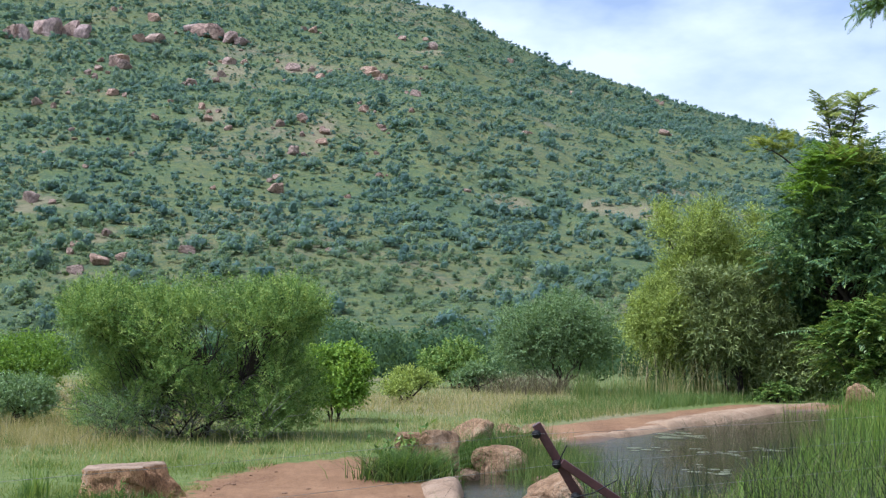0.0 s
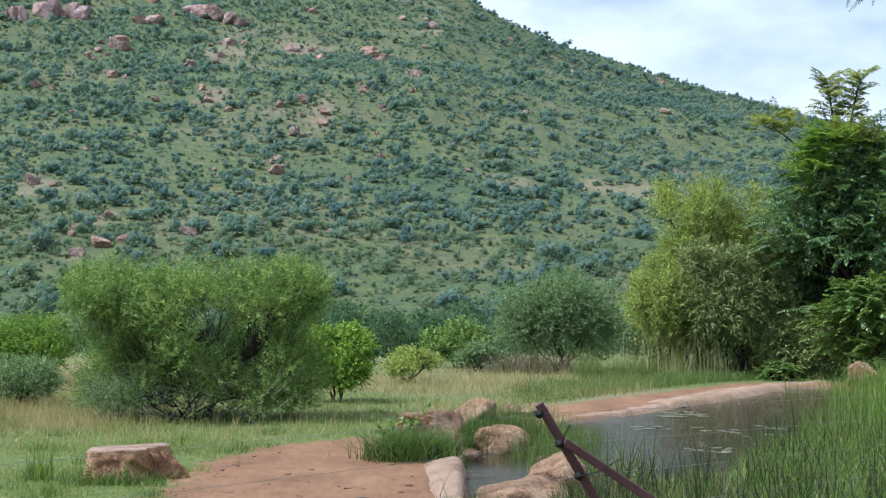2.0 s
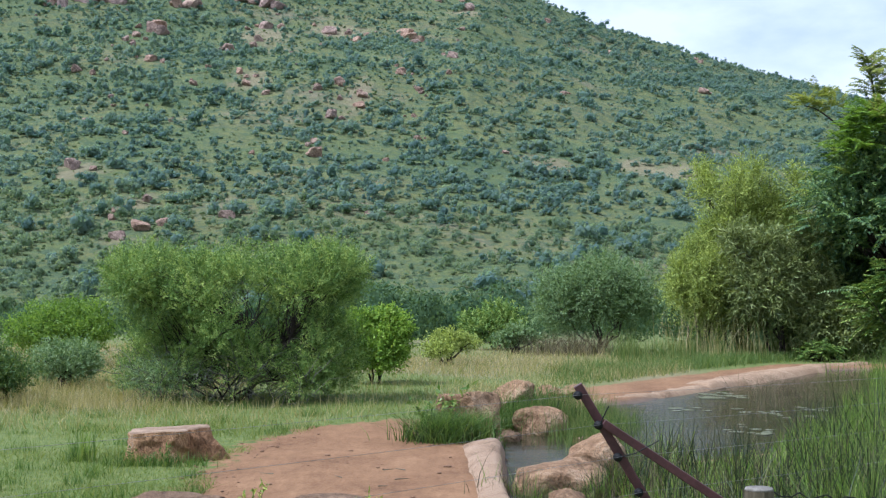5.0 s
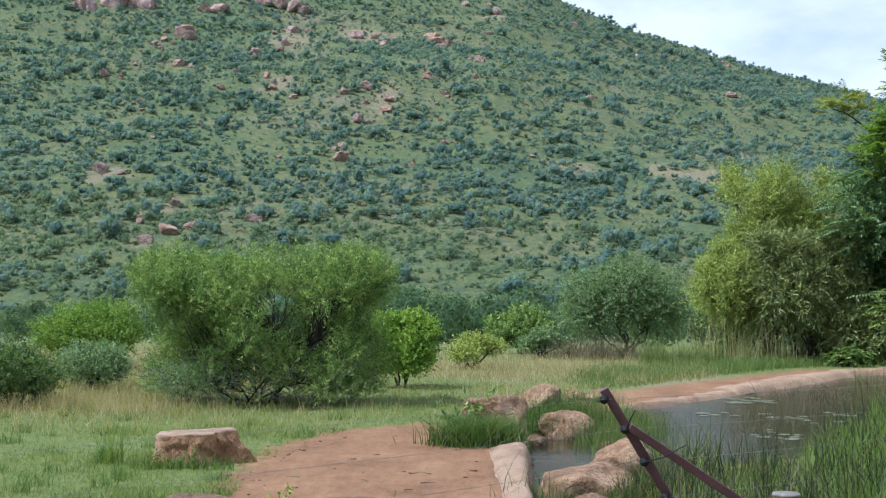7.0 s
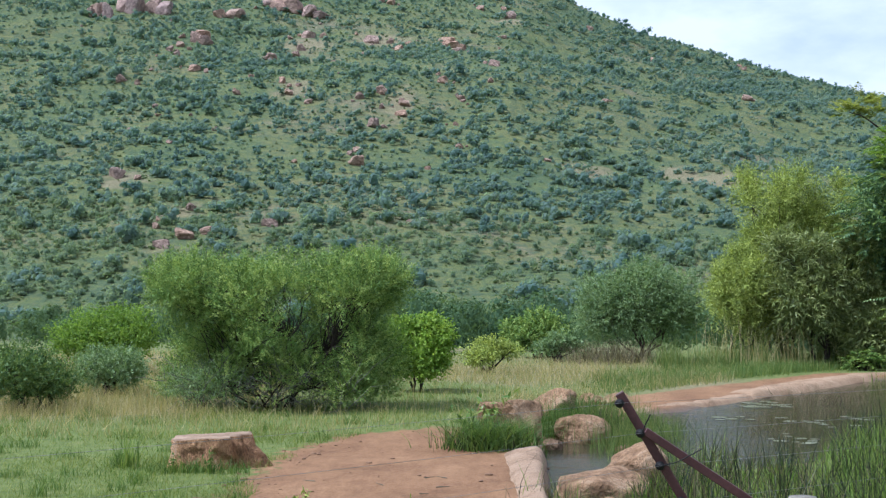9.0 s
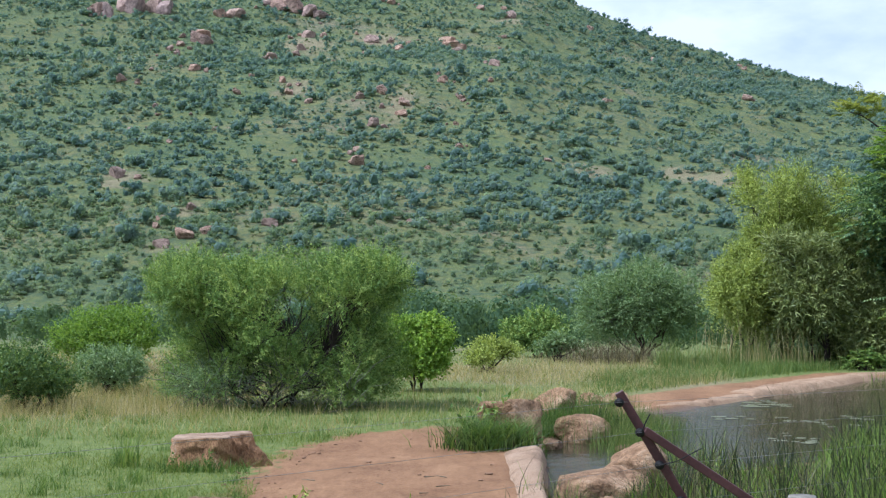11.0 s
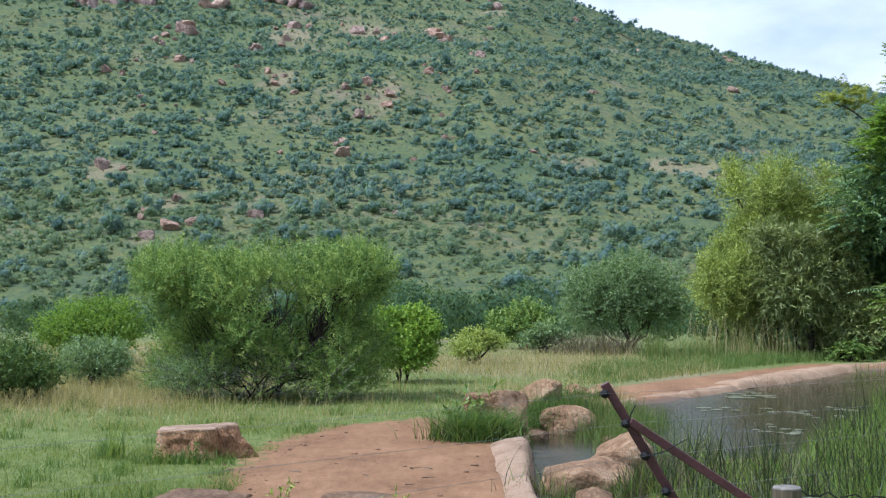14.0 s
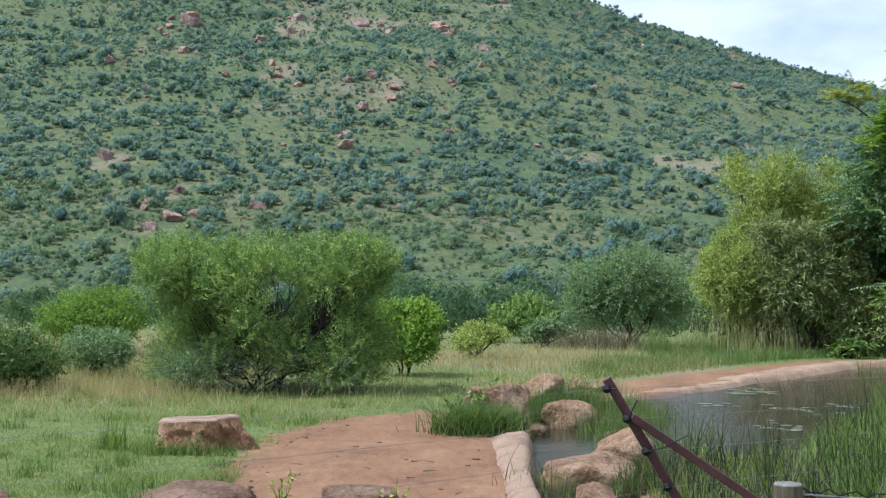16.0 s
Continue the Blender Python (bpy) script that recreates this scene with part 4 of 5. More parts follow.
bush("bush", 0.35, 39.5, (1.6, 1.2, 0.8), M_BLUE, "low grey-green bush in the grass", 362, 10, 700, 0.2, 8, 0.07, 0.045, 0.4, twig_count=20)
bush("bush", -1.55, 33.5, (1.7, 1.3, 0.85), M_WILLOW, "low yellow-green bush in the grass", 364, 10, 900, 0.2, 8, 0.06, 0.035, 0.4, twig_count=30)
bush("bush", -0.3, 43.0, (2.4, 1.8, 1.5), M_ACACIA, "rounded green bush beyond the grass", 366, 14, 1200, 0.25, 9, 0.09, 0.05, 0.4, twig_count=20)
bush("willow_bush", 6.75, 38.3, (2.5, 2.4, 5.0), M_WILLOW, "tall yellow-green willow-like bush on the pond bank", 370, 30, 4700, 0.6, 15, 0.15, 0.026, 0.8, 0.10, 8, 0.05, 0.56, -0.8, 200, inner=0.3, spires=8, tri=True, lobe=0.30, cap=0.5, jitter=0.3)
bush("willow_bush", 8.15, 38.6, (1.9, 1.8, 4.9), M_WILLOW, "tall yellow-green willow-like bush on the pond bank", 371, 22, 2600, 0.6, 14, 0.15, 0.026, 0.8, 0.10, 6, 0.05, 0.58, -0.8, 120, inner=0.3, spires=5, tri=True, lobe=0.30, cap=0.5, jitter=0.3)
bush("willow_bush", 5.35, 37.4, (2.2, 2.0, 3.6), M_WILLOW, "yellow-green willow-like bush in dry canes", 372, 26, 3000, 0.5, 14, 0.14, 0.026, 0.6, 0.15, 6, 0.04, 0.5, -0.8, 140, lobe=0.28, inner=0.3, tri=True, cap=0.4)
bush("willow_bush", 7.55, 36.6, (3.2, 1.8, 3.3), M_OLIVE, "olive green narrow-leaved bush with drooping leaves", 374, 34, 3000, 0.5, 12, 0.19, 0.034, 0.25, 0.3, 6, 0.04, 0.5, -0.8, 200, lobe=0.25, inner=0.4, cap=0.3, spires=6)
bush("bush", 8.9, 36.3, (2.2, 1.4, 1.7), M_OLIVE, "low shaded shrub on the pond bank", 376, 18, 1500, 0.3, 9, 0.15, 0.05, 0.3, 0.2, 5, 0.03, 0.45, -0.8, 60)


def feather_tree(x, y, seed):
    """The dark tree: a leaning trunk, spreading limbs, and tiers of feathered leaves."""
    z = height(x, y)
    th = empty("feather_leaved_tree", x, y, z, "dark green tree with layered feathery leaves above the pond", "tree")
    g = np.random.default_rng(seed)
    c1, r1 = make_lobes((x + 0.15, y, z + 4.35), (2.65, 2.2, 2.5), 52, seed, -0.55, 0.30)
    top = np.array([[x - 0.25, y, z + 6.9], [x + 0.45, y, z + 7.0], [x - 0.1, y, z + 6.5], [x + 1.2, y, z + 6.6]])
    rt = np.array([[0.3, 0.3, 0.3], [0.3, 0.3, 0.3], [0.6, 0.5, 0.35], [0.5, 0.4, 0.4]])
    def place(cent, rad, n, s):
        h = np.random.default_rng(s)
        w = rad.prod(1) ** (2 / 3)
        k = h.choice(len(cent), n, p=w / w.sum())
        d = unit(h.normal(0, 1, (n, 3)) * np.array([1, 1, 0.75]))
        return cent[k] + d * rad[k] * h.uniform(0.5, 1.0, (n, 1)), unit(d * np.array([1, 1, 0.45]) + UP * 0.28 + h.normal(0, 0.3, (n, 3)))
    P, D = place(c1, r1, 1900, seed + 1)
    part("crown", quads("crown", fronds(P[:1100], D[:1100], 0.72, 11, 0.20, 0.055, seed + 2)), M_DARK, th)
    Q, _, _, _ = sprays((c1, r1), 3000, 0.42, 10, 0.15, 0.055, seed + 6, 0.25, 0.1, 0.9, 0.3)
    part("crown", quads("crown", Q), M_DARK, th)
    P2, D2 = place(top, rt, 150, seed + 3)
    D2 = unit(D2 + UP * 0.4)
    part("crown", quads("crown", fronds(P2, D2, 0.7, 10, 0.19, 0.052, seed + 4, 0.25)), M_DARK, th)
    # two tall leading shoots with whorls of rising feathered leaves
    shoots = []
    for k, (ax, az, bx, bz) in enumerate(((-0.22, 6.6, -0.50, 8.35), (0.10, 6.6, 0.52, 8.45))):
        pts, rad = limb((x + ax, y, z + az), (x + bx, y, z + bz), 0.035, 0.012, 0.05, 8)
        shoots.append((pts, rad))
        n = 46
        t = g.uniform(0.30, 1.0, n)
        P5 = np.stack([np.interp(t, np.linspace(0, 1, 8), pts[:, i]) for i in range(3)], 1)
        a5 = g.uniform(0, 2 * math.pi, n)
        D5 = np.stack([np.cos(a5), np.sin(a5) * 0.8, 0.35 + 0.75 * t + g.normal(0, 0.1, n)], 1)
        part("shoot_leaves", quads("shoot_leaves", fronds(P5, D5, 0.66, 10, 0.17, 0.075, seed + 20 + k, 0.34)), M_SHOOT, th, "rising grey-green feathered leaves")
    high = P[:, 2] > z + 5.3
    P3 = np.concatenate([P[high][::9], P[::40]])
    D3 = np.concatenate([D[high][::9], D[::40]])
    part("young_growth", quads("young_growth", fronds(P3 + UP * 0.22, D3 + UP * 0.45, 0.5, 9, 0.16, 0.05, seed + 5, 0.2)), M_YOUNG, th, "yellow-green young leaves")
    # a long bough with golden tips, golden leaves below the shoots, and a bright green clump
    gold = np.array([[x - 2.33, y - 0.3, z + 7.0], [x - 2.0, y - 0.3, z + 7.25], [x - 1.55, y - 0.3, z + 6.95], [x - 0.25, y - 1.0, z + 6.75], [x + 0.2, y - 1.0, z + 6.6]])
    P4, D4 = place(gold, np.array([[0.30, 0.25, 0.18]] * 3 + [[0.44, 0.3, 0.30]] * 2), 140, seed + 7)
    part("young_growth", quads("young_growth", fronds(P4, D4 + UP * 0.4, 0.46, 9, 0.14, 0.060, seed + 8, 0.2)), M_GOLD, th, "golden young leaves")
    P6, D6 = place(np.array([[x - 1.05, y - 1.2, z + 6.25], [x - 1.25, y - 1.3, z + 5.75], [x - 0.75, y - 1.3, z + 6.5]]), np.tile([0.45, 0.4, 0.38], (3, 1)), 150, seed + 9)
    part("young_growth", quads("young_growth", fronds(P6, D6 + UP * 0.2, 0.5, 10, 0.15, 0.05, seed + 10, 0.25)), M_FRESH, th, "bright green leaves")
    paths = [limb((x + 0.3, y, z - 0.1), (x + 0.1, y, z + 2.2), 0.2, 0.14, 0.1)]
    fork = paths[0][0][-1]
    for c in c1:
        paths.append(limb(fork, c, 0.07, 0.02, 0.25))
    for c in top:
        paths.append(limb((x + (c[0] - x) * 0.5, y, z + 5.2), c, 0.05, 0.015, 0.15))
    paths += shoots
    paths.append(limb((x - 0.6, y - 0.2, z + 5.6), gold[0], 0.04, 0.012, 0.12))
    part("trunk", grid_mesh("trunk", *tubes(paths, 6)), M_BARK, th)


feather_tree(10.55, 36.6, 400)
# this bush is added to stand in for the dark shade below the tree
bush("bush", 10.4, 38.6, (4.4, 1.8, 4.6), M_DARK, "dense dark bush added where the feathery tree's deep shade falls", 378, 34, 2400, 0.4, 9, 0.17, 0.075, 0.3, 0.1, 5, 0.05, 0.48, -0.8, 60)


def pinnate_shrub(x, y, size, seed, n, length, pairs, pl, pw, label, name="shrub"):
    z = height(x, y)
    w, d, h = size
    th = empty(name, x, y, z, label, "shrub")
    lob = make_lobes((x, y, z + h * 0.5), (w / 2, d / 2, h * 0.48), 18, seed, -0.6, 0.36)
    g = np.random.default_rng(seed)
    k = g.integers(0, len(lob[0]), n)
    dd = unit(g.normal(0, 1, (n, 3)))
    P = lob[0][k] + dd * lob[1][k] * g.uniform(0.5, 1, (n, 1))
    P[:, 2] = np.maximum(P[:, 2], z + 0.06)
    D = unit(dd * np.array([1, 1, 0.5]) + UP * 0.25 + g.normal(0, 0.3, (n, 3)))
    part("crown", quads("crown", fronds(P, D, length, pairs, pl, pw, seed + 1, 0.3)), M_SHRUB, th)
    sel = g.choice(n, 60, replace=False)
    part("trunk", woody((x, y, z), lob, 6, 0.035, seed + 2, (P[sel], P[sel] + D[sel] * 0.2)), M_BARK, th)


pinnate_shrub(10.35, 34.3, (3.0, 1.8, 2.75), 420, 900, 0.5, 7, 0.15, 0.07, "glossy green shrub with oval leaflets beside the pond")
pinnate_shrub(8.2, 34.9, (0.9, 0.6, 0.5), 430, 110, 0.35, 5, 0.11, 0.07, "low leafy shrub on the grassy bank")

# one long arching leaf that stands out before the dark bushes
g_leaf = fronds(np.array([[8.95, 33.6, 1.90], [8.95, 33.6, 1.90]]), np.array([[-1.0, -0.05, 0.10], [-0.7, -0.5, 0.25]]), 1.0, 13, 0.17, 0.055, 441, 0.18)
th = empty("shrub", 10.2, 34.4, height(10.2, 34.4), "thin shrub with long arching pale leaves", "shrub")
part("foliage", quads("foliage", g_leaf), M_BLUE, th)
part("stem", grid_mesh("stem", *tubes([limb((10.2, 34.4, -0.05), (8.95, 33.6, 1.92), 0.018, 0.008, 0.05)], 5)), M_BARK, th)


def side_tree(x, y, seed):
    """A tree beside the viewing place, of which one leafy bough hangs into the sky's corner."""
    z = height(x, y)
    th = empty("feather_leaved_tree", x, y, z, "tree beside the fence with one overhanging leafy bough", "tree")
    tip = np.array([3.66, 12.0, 4.86])
    trunk = limb((x, y, z - 0.1), (x - 0.3, y, 4.6), 0.16, 0.09, 0.06)
    bough = limb(trunk[0][-1], tip, 0.06, 0.01, 0.12, 10)
    part("trunk", grid_mesh("trunk", *tubes([trunk, bough], 7)), M_BARK, th)
    g = np.random.default_rng(seed)
    t = g.uniform(0.84, 1.0, 230)
    P = np.array([[np.interp(a, np.linspace(0, 1, 10), bough[0][:, i]) for i in range(3)] for a in t]) + g.normal(0, 0.075, (230, 3))
    part("crown", quads("crown", fronds(P, g.normal(0, 1, (230, 3)) * np.array([1, 1, 0.5]) + np.array([-0.5, 0, -0.35]), 0.15, 9, 0.036, 0.011, seed + 1, 0.3)), M_DARK, th)


side_tree(6.6, 12.2, 450)

# ---- rocks round the pond ----
PONDSIDE = "rocks round the pond"
rock("rock", -0.50, 17.15, (0.46, 0.36, 0.33), 501, M_ROCK, "flat-topped reddish rock beside lush grass at the pond", PONDSIDE, 0.2, 6, 4, tilt=(6, -9), boxy=0.6)
rock("rock", 0.08, 18.5, (0.46, 0.36, 0.33), 502, M_ROCK, "upright reddish boulder among the grass", PONDSIDE, 0.25, -20, 9, tilt=(0, -14), boxy=0.4)
rock("rock", 0.42, 17.6, (0.40, 0.30, 0.30), 503, M_ROCK, "rounded sandy rock at the water's edge", PONDSIDE, 0.3, 5, 6)
rock("rock", 0.86, 13.7, (0.43, 0.33, 0.27), 504, M_ROCK, "red-brown boulder on the pond's edge", PONDSIDE, 0.0, 10, 9, z=-0.14, boxy=0.1)
rock("rock", 0.55, 12.6, (0.54, 0.46, 0.19), 505, M_ROCK, "broad weathered rock in the shallow water", PONDSIDE, 0.3, 8, 6, z=-0.12, tilt=(0, -8), boxy=0.5)
rock("rock", 0.72, 23.2, (0.24, 0.18, 0.13), 506, M_ROCK, "small sandy stone at the bank's end", PONDSIDE, 0.2)
rock("rock", 1.12, 22.9, (0.36, 0.24, 0.14), 507, M_ROCK, "small sandy stone at the bank's end", PONDSIDE, 0.2, 70)
rock("rock", 9.80, 32.8, (0.62, 0.45, 0.37), 521, M_ROCK, "pointed red rock under the dark shrub", PONDSIDE, 0.3, 10, 14, boxy=0.0)
rock("rock", -2.86, 10.60, (0.50, 0.34, 0.082), 533, M_ROCK_DARK, "brown flat-topped slab of rock at the grass edge", PONDSIDE, 0.2, -24, 3, tilt=(5, 4), boxy=1.0)
rock("rock", -1.47, 10.35, (0.40, 0.28, 0.125), 510, M_ROCK_DARK, "dark rough rock on the bare earth", PONDSIDE, 0.2, 20, 9)
rock("rock", -4.55, 10.1, (0.50, 0.30, 0.15), 511, M_ROCK_DARK, "brown rock in the grass", PONDSIDE, 0.2, 0, 6, boxy=0.5)
rock("rock", 0.48, 9.9, (0.27, 0.22, 0.20), 512, M_ROCK, "sandy rock among rushes near the fence", PONDSIDE, 0.0, 40, z=-0.02)
rock("rock", 0.05, 16.75, (0.16, 0.13, 0.10), 513, M_ROCK_DARK, "small wet stone at the pond's edge", PONDSIDE, 0.2, 40, z=-0.1)
rock("rock", 0.95, 16.6, (0.16, 0.12, 0.09), 514, M_ROCK_DARK, "small wet stone in the shallows", PONDSIDE, 0.2, 10, z=-0.14)


# ---- kerbs of the pond ----
def rim(name, line, widths, high, label, seed, mat):
    """A low rounded lip that follows a line, worn and uneven."""
    g = np.random.default_rng(seed)
    pts = np.array(line, float)
    seg = np.r_[0, np.cumsum(np.linalg.norm(np.diff(pts, axis=0), axis=1))]
    s = np.arange(0, seg[-1], 0.08)
    c = np.stack([np.interp(s, seg, pts[:, 0]), np.interp(s, seg, pts[:, 1])], 1)
    kern = np.ones(9) / 9
    for i in (0, 1):
        c[:, i] = np.convolve(np.pad(c[:, i], 4, mode="edge"), kern, "valid")
    t = unit(np.gradient(c, axis=0))
    nrm = np.stack([-t[:, 1], t[:, 0]], 1)
    wid = np.interp(s, np.linspace(0, seg[-1], len(widths)), widths) * (1 + 0.35 * (smooth_noise(s, s * 0, 0.7, seed) - 0.5))
    V = []
    for k in range(13):
        u = -1 + 2 * k / 12
        prof = max(0.0, 1 - abs(u + 0.08) ** 4.5) * (1 - 0.22 * u)
        w = c + nrm * (wid * u / 2)[:, None]
        lump = 0.35 * (smooth_noise(w[:, 0], w[:, 1], 0.35, seed + 1) - 0.5)
        ends = sstep(0, 0.45, s) * sstep(0, 0.25, s[-1] - s)
        z = -0.16 + (high + 0.16) * prof * (1 + lump) * ends
        V.append(np.stack([w[:, 0], w[:, 1], z], 1))
    V = np.stack(V, 1)
    n = len(s)
    i, j = np.meshgrid(np.arange(n - 1), np.arange(12), indexing="ij")
    F = np.stack([i * 13 + j, (i + 1) * 13 + j, (i + 1) * 13 + j + 1, i * 13 + j + 1], -1).reshape(-1, 4)
    return tagged(part(name, grid_mesh(name, V.reshape(-1, 3), F), mat), label, "kerb", kind="structure")


rim("kerb", [(0.10, 7.5), (-0.09, 10.4), (-0.16, 11.5), (-0.21, 12.4), (-0.34, 15.0), (-0.38, 15.8)], [0.36, 0.34, 0.36, 0.46, 0.64], 0.075, "low pale concrete kerb along the pond", 601, M_CONCRETE)
rim("kerb", [(3.5, 25.7), (4.4, 27.3), (6.2, 30.6), (7.7, 32.9), (9.2, 33.6)], [0.8, 1.3, 1.2, 0.9], 0.05, "sandy concrete rim on the pond's far bank", 602, M_RIM)
rim("kerb", [(1.0, 21.6), (1.75, 22.9), (2.6, 24.0), (3.7, 25.9)], [0.5, 0.7, 0.8, 0.9], 0.0, "low sandy lip at the pond's far edge", 604, M_RIM)


# ---- tree stump ----
def stump(x, y):
    z = height(x, y)
    th = empty("tree_stump", x, y, z, "weathered sawn tree stump standing in short grass", "stump")
    n, rings = 96, 16
    a = np.linspace(0, 2 * math.pi, n, endpoint=False)
    V = []
    for k in range(rings + 1):
        t = k / rings
        r = 0.42 + 0.02 * np.cos(2 * a) + 0.02 * np.sin(5 * a + 1) + 0.010 * np.sin(13 * a + 2 * t)
        flare = (1 - t) ** 1.5 * (0.03 + 0.15 * np.exp(-((a - 0.1 + math.pi) % (2 * math.pi) - math.pi) ** 2 / 0.2) + 0.05 * np.sin(5 * a + 2))
        split = -0.07 * np.exp(-((a - 5.6) / 0.09) ** 2) * t - 0.06 * np.exp(-((a - 5.95) / 0.07) ** 2) * (1 - 0.4 * t)
        bark = 0.06 * (smooth_noise(a * 2.2, a * 0 + t * 2.6, 0.5, 7, 4) - 0.5) + 0.022 * np.sign(np.sin(a * 3.1 + 5.0 * t)) * (np.cos(a) > 0.2) + 0.022 * (smooth_noise(a * 2.0, a * 0 + t * 1.3, 0.16, 8, 3) - 0.5)
        rr = r + flare + split + bark
        top = 0.315 + 0.026 * np.cos(a) + 0.006 * np.sin(3 * a)
        V.append(np.stack([x + rr * np.cos(a) * 1.02, y + rr * np.sin(a) * 0.85, z - 0.05 + (top + 0.05) * t], 1))
    V = np.concatenate(V)
    i, j = np.meshgrid(np.arange(rings), np.arange(n), indexing="ij")
    F = np.stack([i * n + j, i * n + (j + 1) % n, (i + 1) * n + (j + 1) % n, (i + 1) * n + j], -1).reshape(-1, 4)
    part("trunk", grid_mesh("trunk", V, F), M_STUMP, th)
    rim_v = V[-n:]
    mid = rim_v.mean(0)
    T = [rim_v + np.array([0, 0, 0.0])]
    for f in (0.97, 0.8, 0.55, 0.25, 0.04):
        ring = mid + (rim_v - mid) * f
        ring[:, 2] += 0.012 + 0.012 * (smooth_noise(ring[:, 0], ring[:, 1], 0.12, 9) - 0.5)
        T.append(ring)
    T = np.concatenate(T)
    i, j = np.meshgrid(np.arange(5), np.arange(n), indexing="ij")
    F = np.stack([i * n + j, i * n + (j + 1) % n, (i + 1) * n + (j + 1) % n, (i + 1) * n + j], -1).reshape(-1, 4)
    part("cut_face", grid_mesh("cut_face", T, F), M_STUMP_TOP, th, "pale sawn top")


stump(-3.75, 14.25)


# ---- electric fence ----
def bar(a, b, w, t=None):
    """A square steel bar with eased edges from a to b."""
    a, b = Vector(a), Vector(b)
    bm = bmesh.new()
    bmesh.ops.create_cube(bm, size=1)
    m = (b - a).to_track_quat("Z", "Y").to_matrix().to_4x4()
    bmesh.ops.transform(bm, matrix=Matrix.Translation((a + b) / 2) @ m @ Matrix.Diagonal((w, t or w, (b - a).length, 1)), verts=bm.verts)
    bmesh.ops.bevel(bm, geom=bm.edges[:], offset=w * 0.08, segments=1, affect="EDGES")
    return bm


def rod(pts, r, sides=6):
    pts = np.array(pts, float)
    return grid_mesh("rod", *tubes([(pts, np.full(len(pts), r))], sides))


fence = empty("electric_fence", 1.17, 8.0, height(1.17, 8.0), "leaning maroon steel fence post with wires and black insulators", "fence")
POST_TOP, POST_FOOT = Vector((0.418, 8.0, 1.243)), Vector((1.185, 8.0, -0.05))
post = part("post", bar(POST_TOP, POST_FOOT, 0.055), M_STEEL, fence, smooth=False)
part("stay", bar((0.57, 7.965, 1.015), (2.16, 7.95, -0.04), 0.05), M_STEEL, fence, smooth=False)
HOLD = [(0.437, 1.186), (0.56, 1.006), (0.675, 0.812), (0.80, 0.60)]
for hx_, hz_ in HOLD:
    bm = bmesh.new()
    bmesh.ops.create_cone(bm, cap_ends=True, segments=14, radius1=0.022, radius2=0.018, depth=0.05)
    bmesh.ops.create_cone(bm, cap_ends=True, segments=14, radius1=0.027, radius2=0.027, depth=0.014)
    bmesh.ops.transform(bm, matrix=pose(hx_ - 0.018, 7.955, hz_ - 0.004, 90, 0, 20), verts=bm.verts)
    part("insulator", bm, M_PLASTIC, post, "black plastic insulator")
for hx_, hz_ in HOLD:
    s = np.linspace(0, 1, 40)
    sag = 0.05 * s * (1 - s) * 4
    left = np.stack([hx_ - 5.3 * s, 7.94 - 5.7 * s, hz_ - 0 * s - sag * 0.35], 1)
    right = np.stack([hx_ + 6.6 * s, 7.94 + 6.1 * s, hz_ - sag * 0.9], 1)
    part("wire", rod(np.concatenate([left[::-1], right[1:]]), 0.0011), M_WIRE, fence)
part("tie", rod([(0.55, 7.93, 1.01), (0.575, 7.92, 1.07), (0.60, 7.91, 1.12)], 0.004), M_PLASTIC, fence)
part("tie", rod([(0.66, 7.93, 0.81), (0.76, 7.90, 0.84), (0.90, 7.88, 0.92)], 0.004), M_PLASTIC, fence)

# ---- wooden stake with a cable ----
stake = empty("fence_stake", 1.13, 6.0, height(1.13, 6.0), "short round weathered wooden stake with pale sawn top", "stake")
V, F = tubes([(np.array([(1.13, 6.0, z) for z in np.linspace(-0.1, 0.905, 14)]), 0.066 + 0.003 * np.sin(np.arange(14) * 1.7))], 22)
part("pole", grid_mesh("pole", V, F), M_STAKE, stake)
bm = bmesh.new()
bmesh.ops.create_cone(bm, cap_ends=True, segments=22, radius1=0.066, radius2=0.060, depth=0.014)
bmesh.ops.transform(bm, matrix=Matrix.Translation((1.13, 6.0, 0.909)), verts=bm.verts)
part("cut_top", bm, M_STAKE_TOP, stake, "pale sawn top")
cable = empty("cable", 1.2, 6.0, 0.86, "slack grey cable with dark twisted wire, tied to the stake", "cable")
s = np.linspace(0, 1, 60)
line = np.stack([1.19 + 2.6 * s, 6.0 + 0.75 * s, 0.865 - 0.10 * np.sin(s * math.pi) + 0.06 * s], 1)
part("cable_core", rod(line, 0.006), M_WIRE, cable)
tw = line + np.stack([0 * s, 0.016 * np.sin(s * 150), 0.02 + 0.014 * np.cos(s * 130)], 1)
part("twisted_wire", rod(tw, 0.0035, 5), M_PLASTIC, cable)
part("twisted_wire", rod(line + np.stack([0 * s, 0.012 * np.cos(s * 140), -0.012 + 0.012 * np.sin(s * 120)], 1), 0.003, 5), M_PLASTIC, cable)


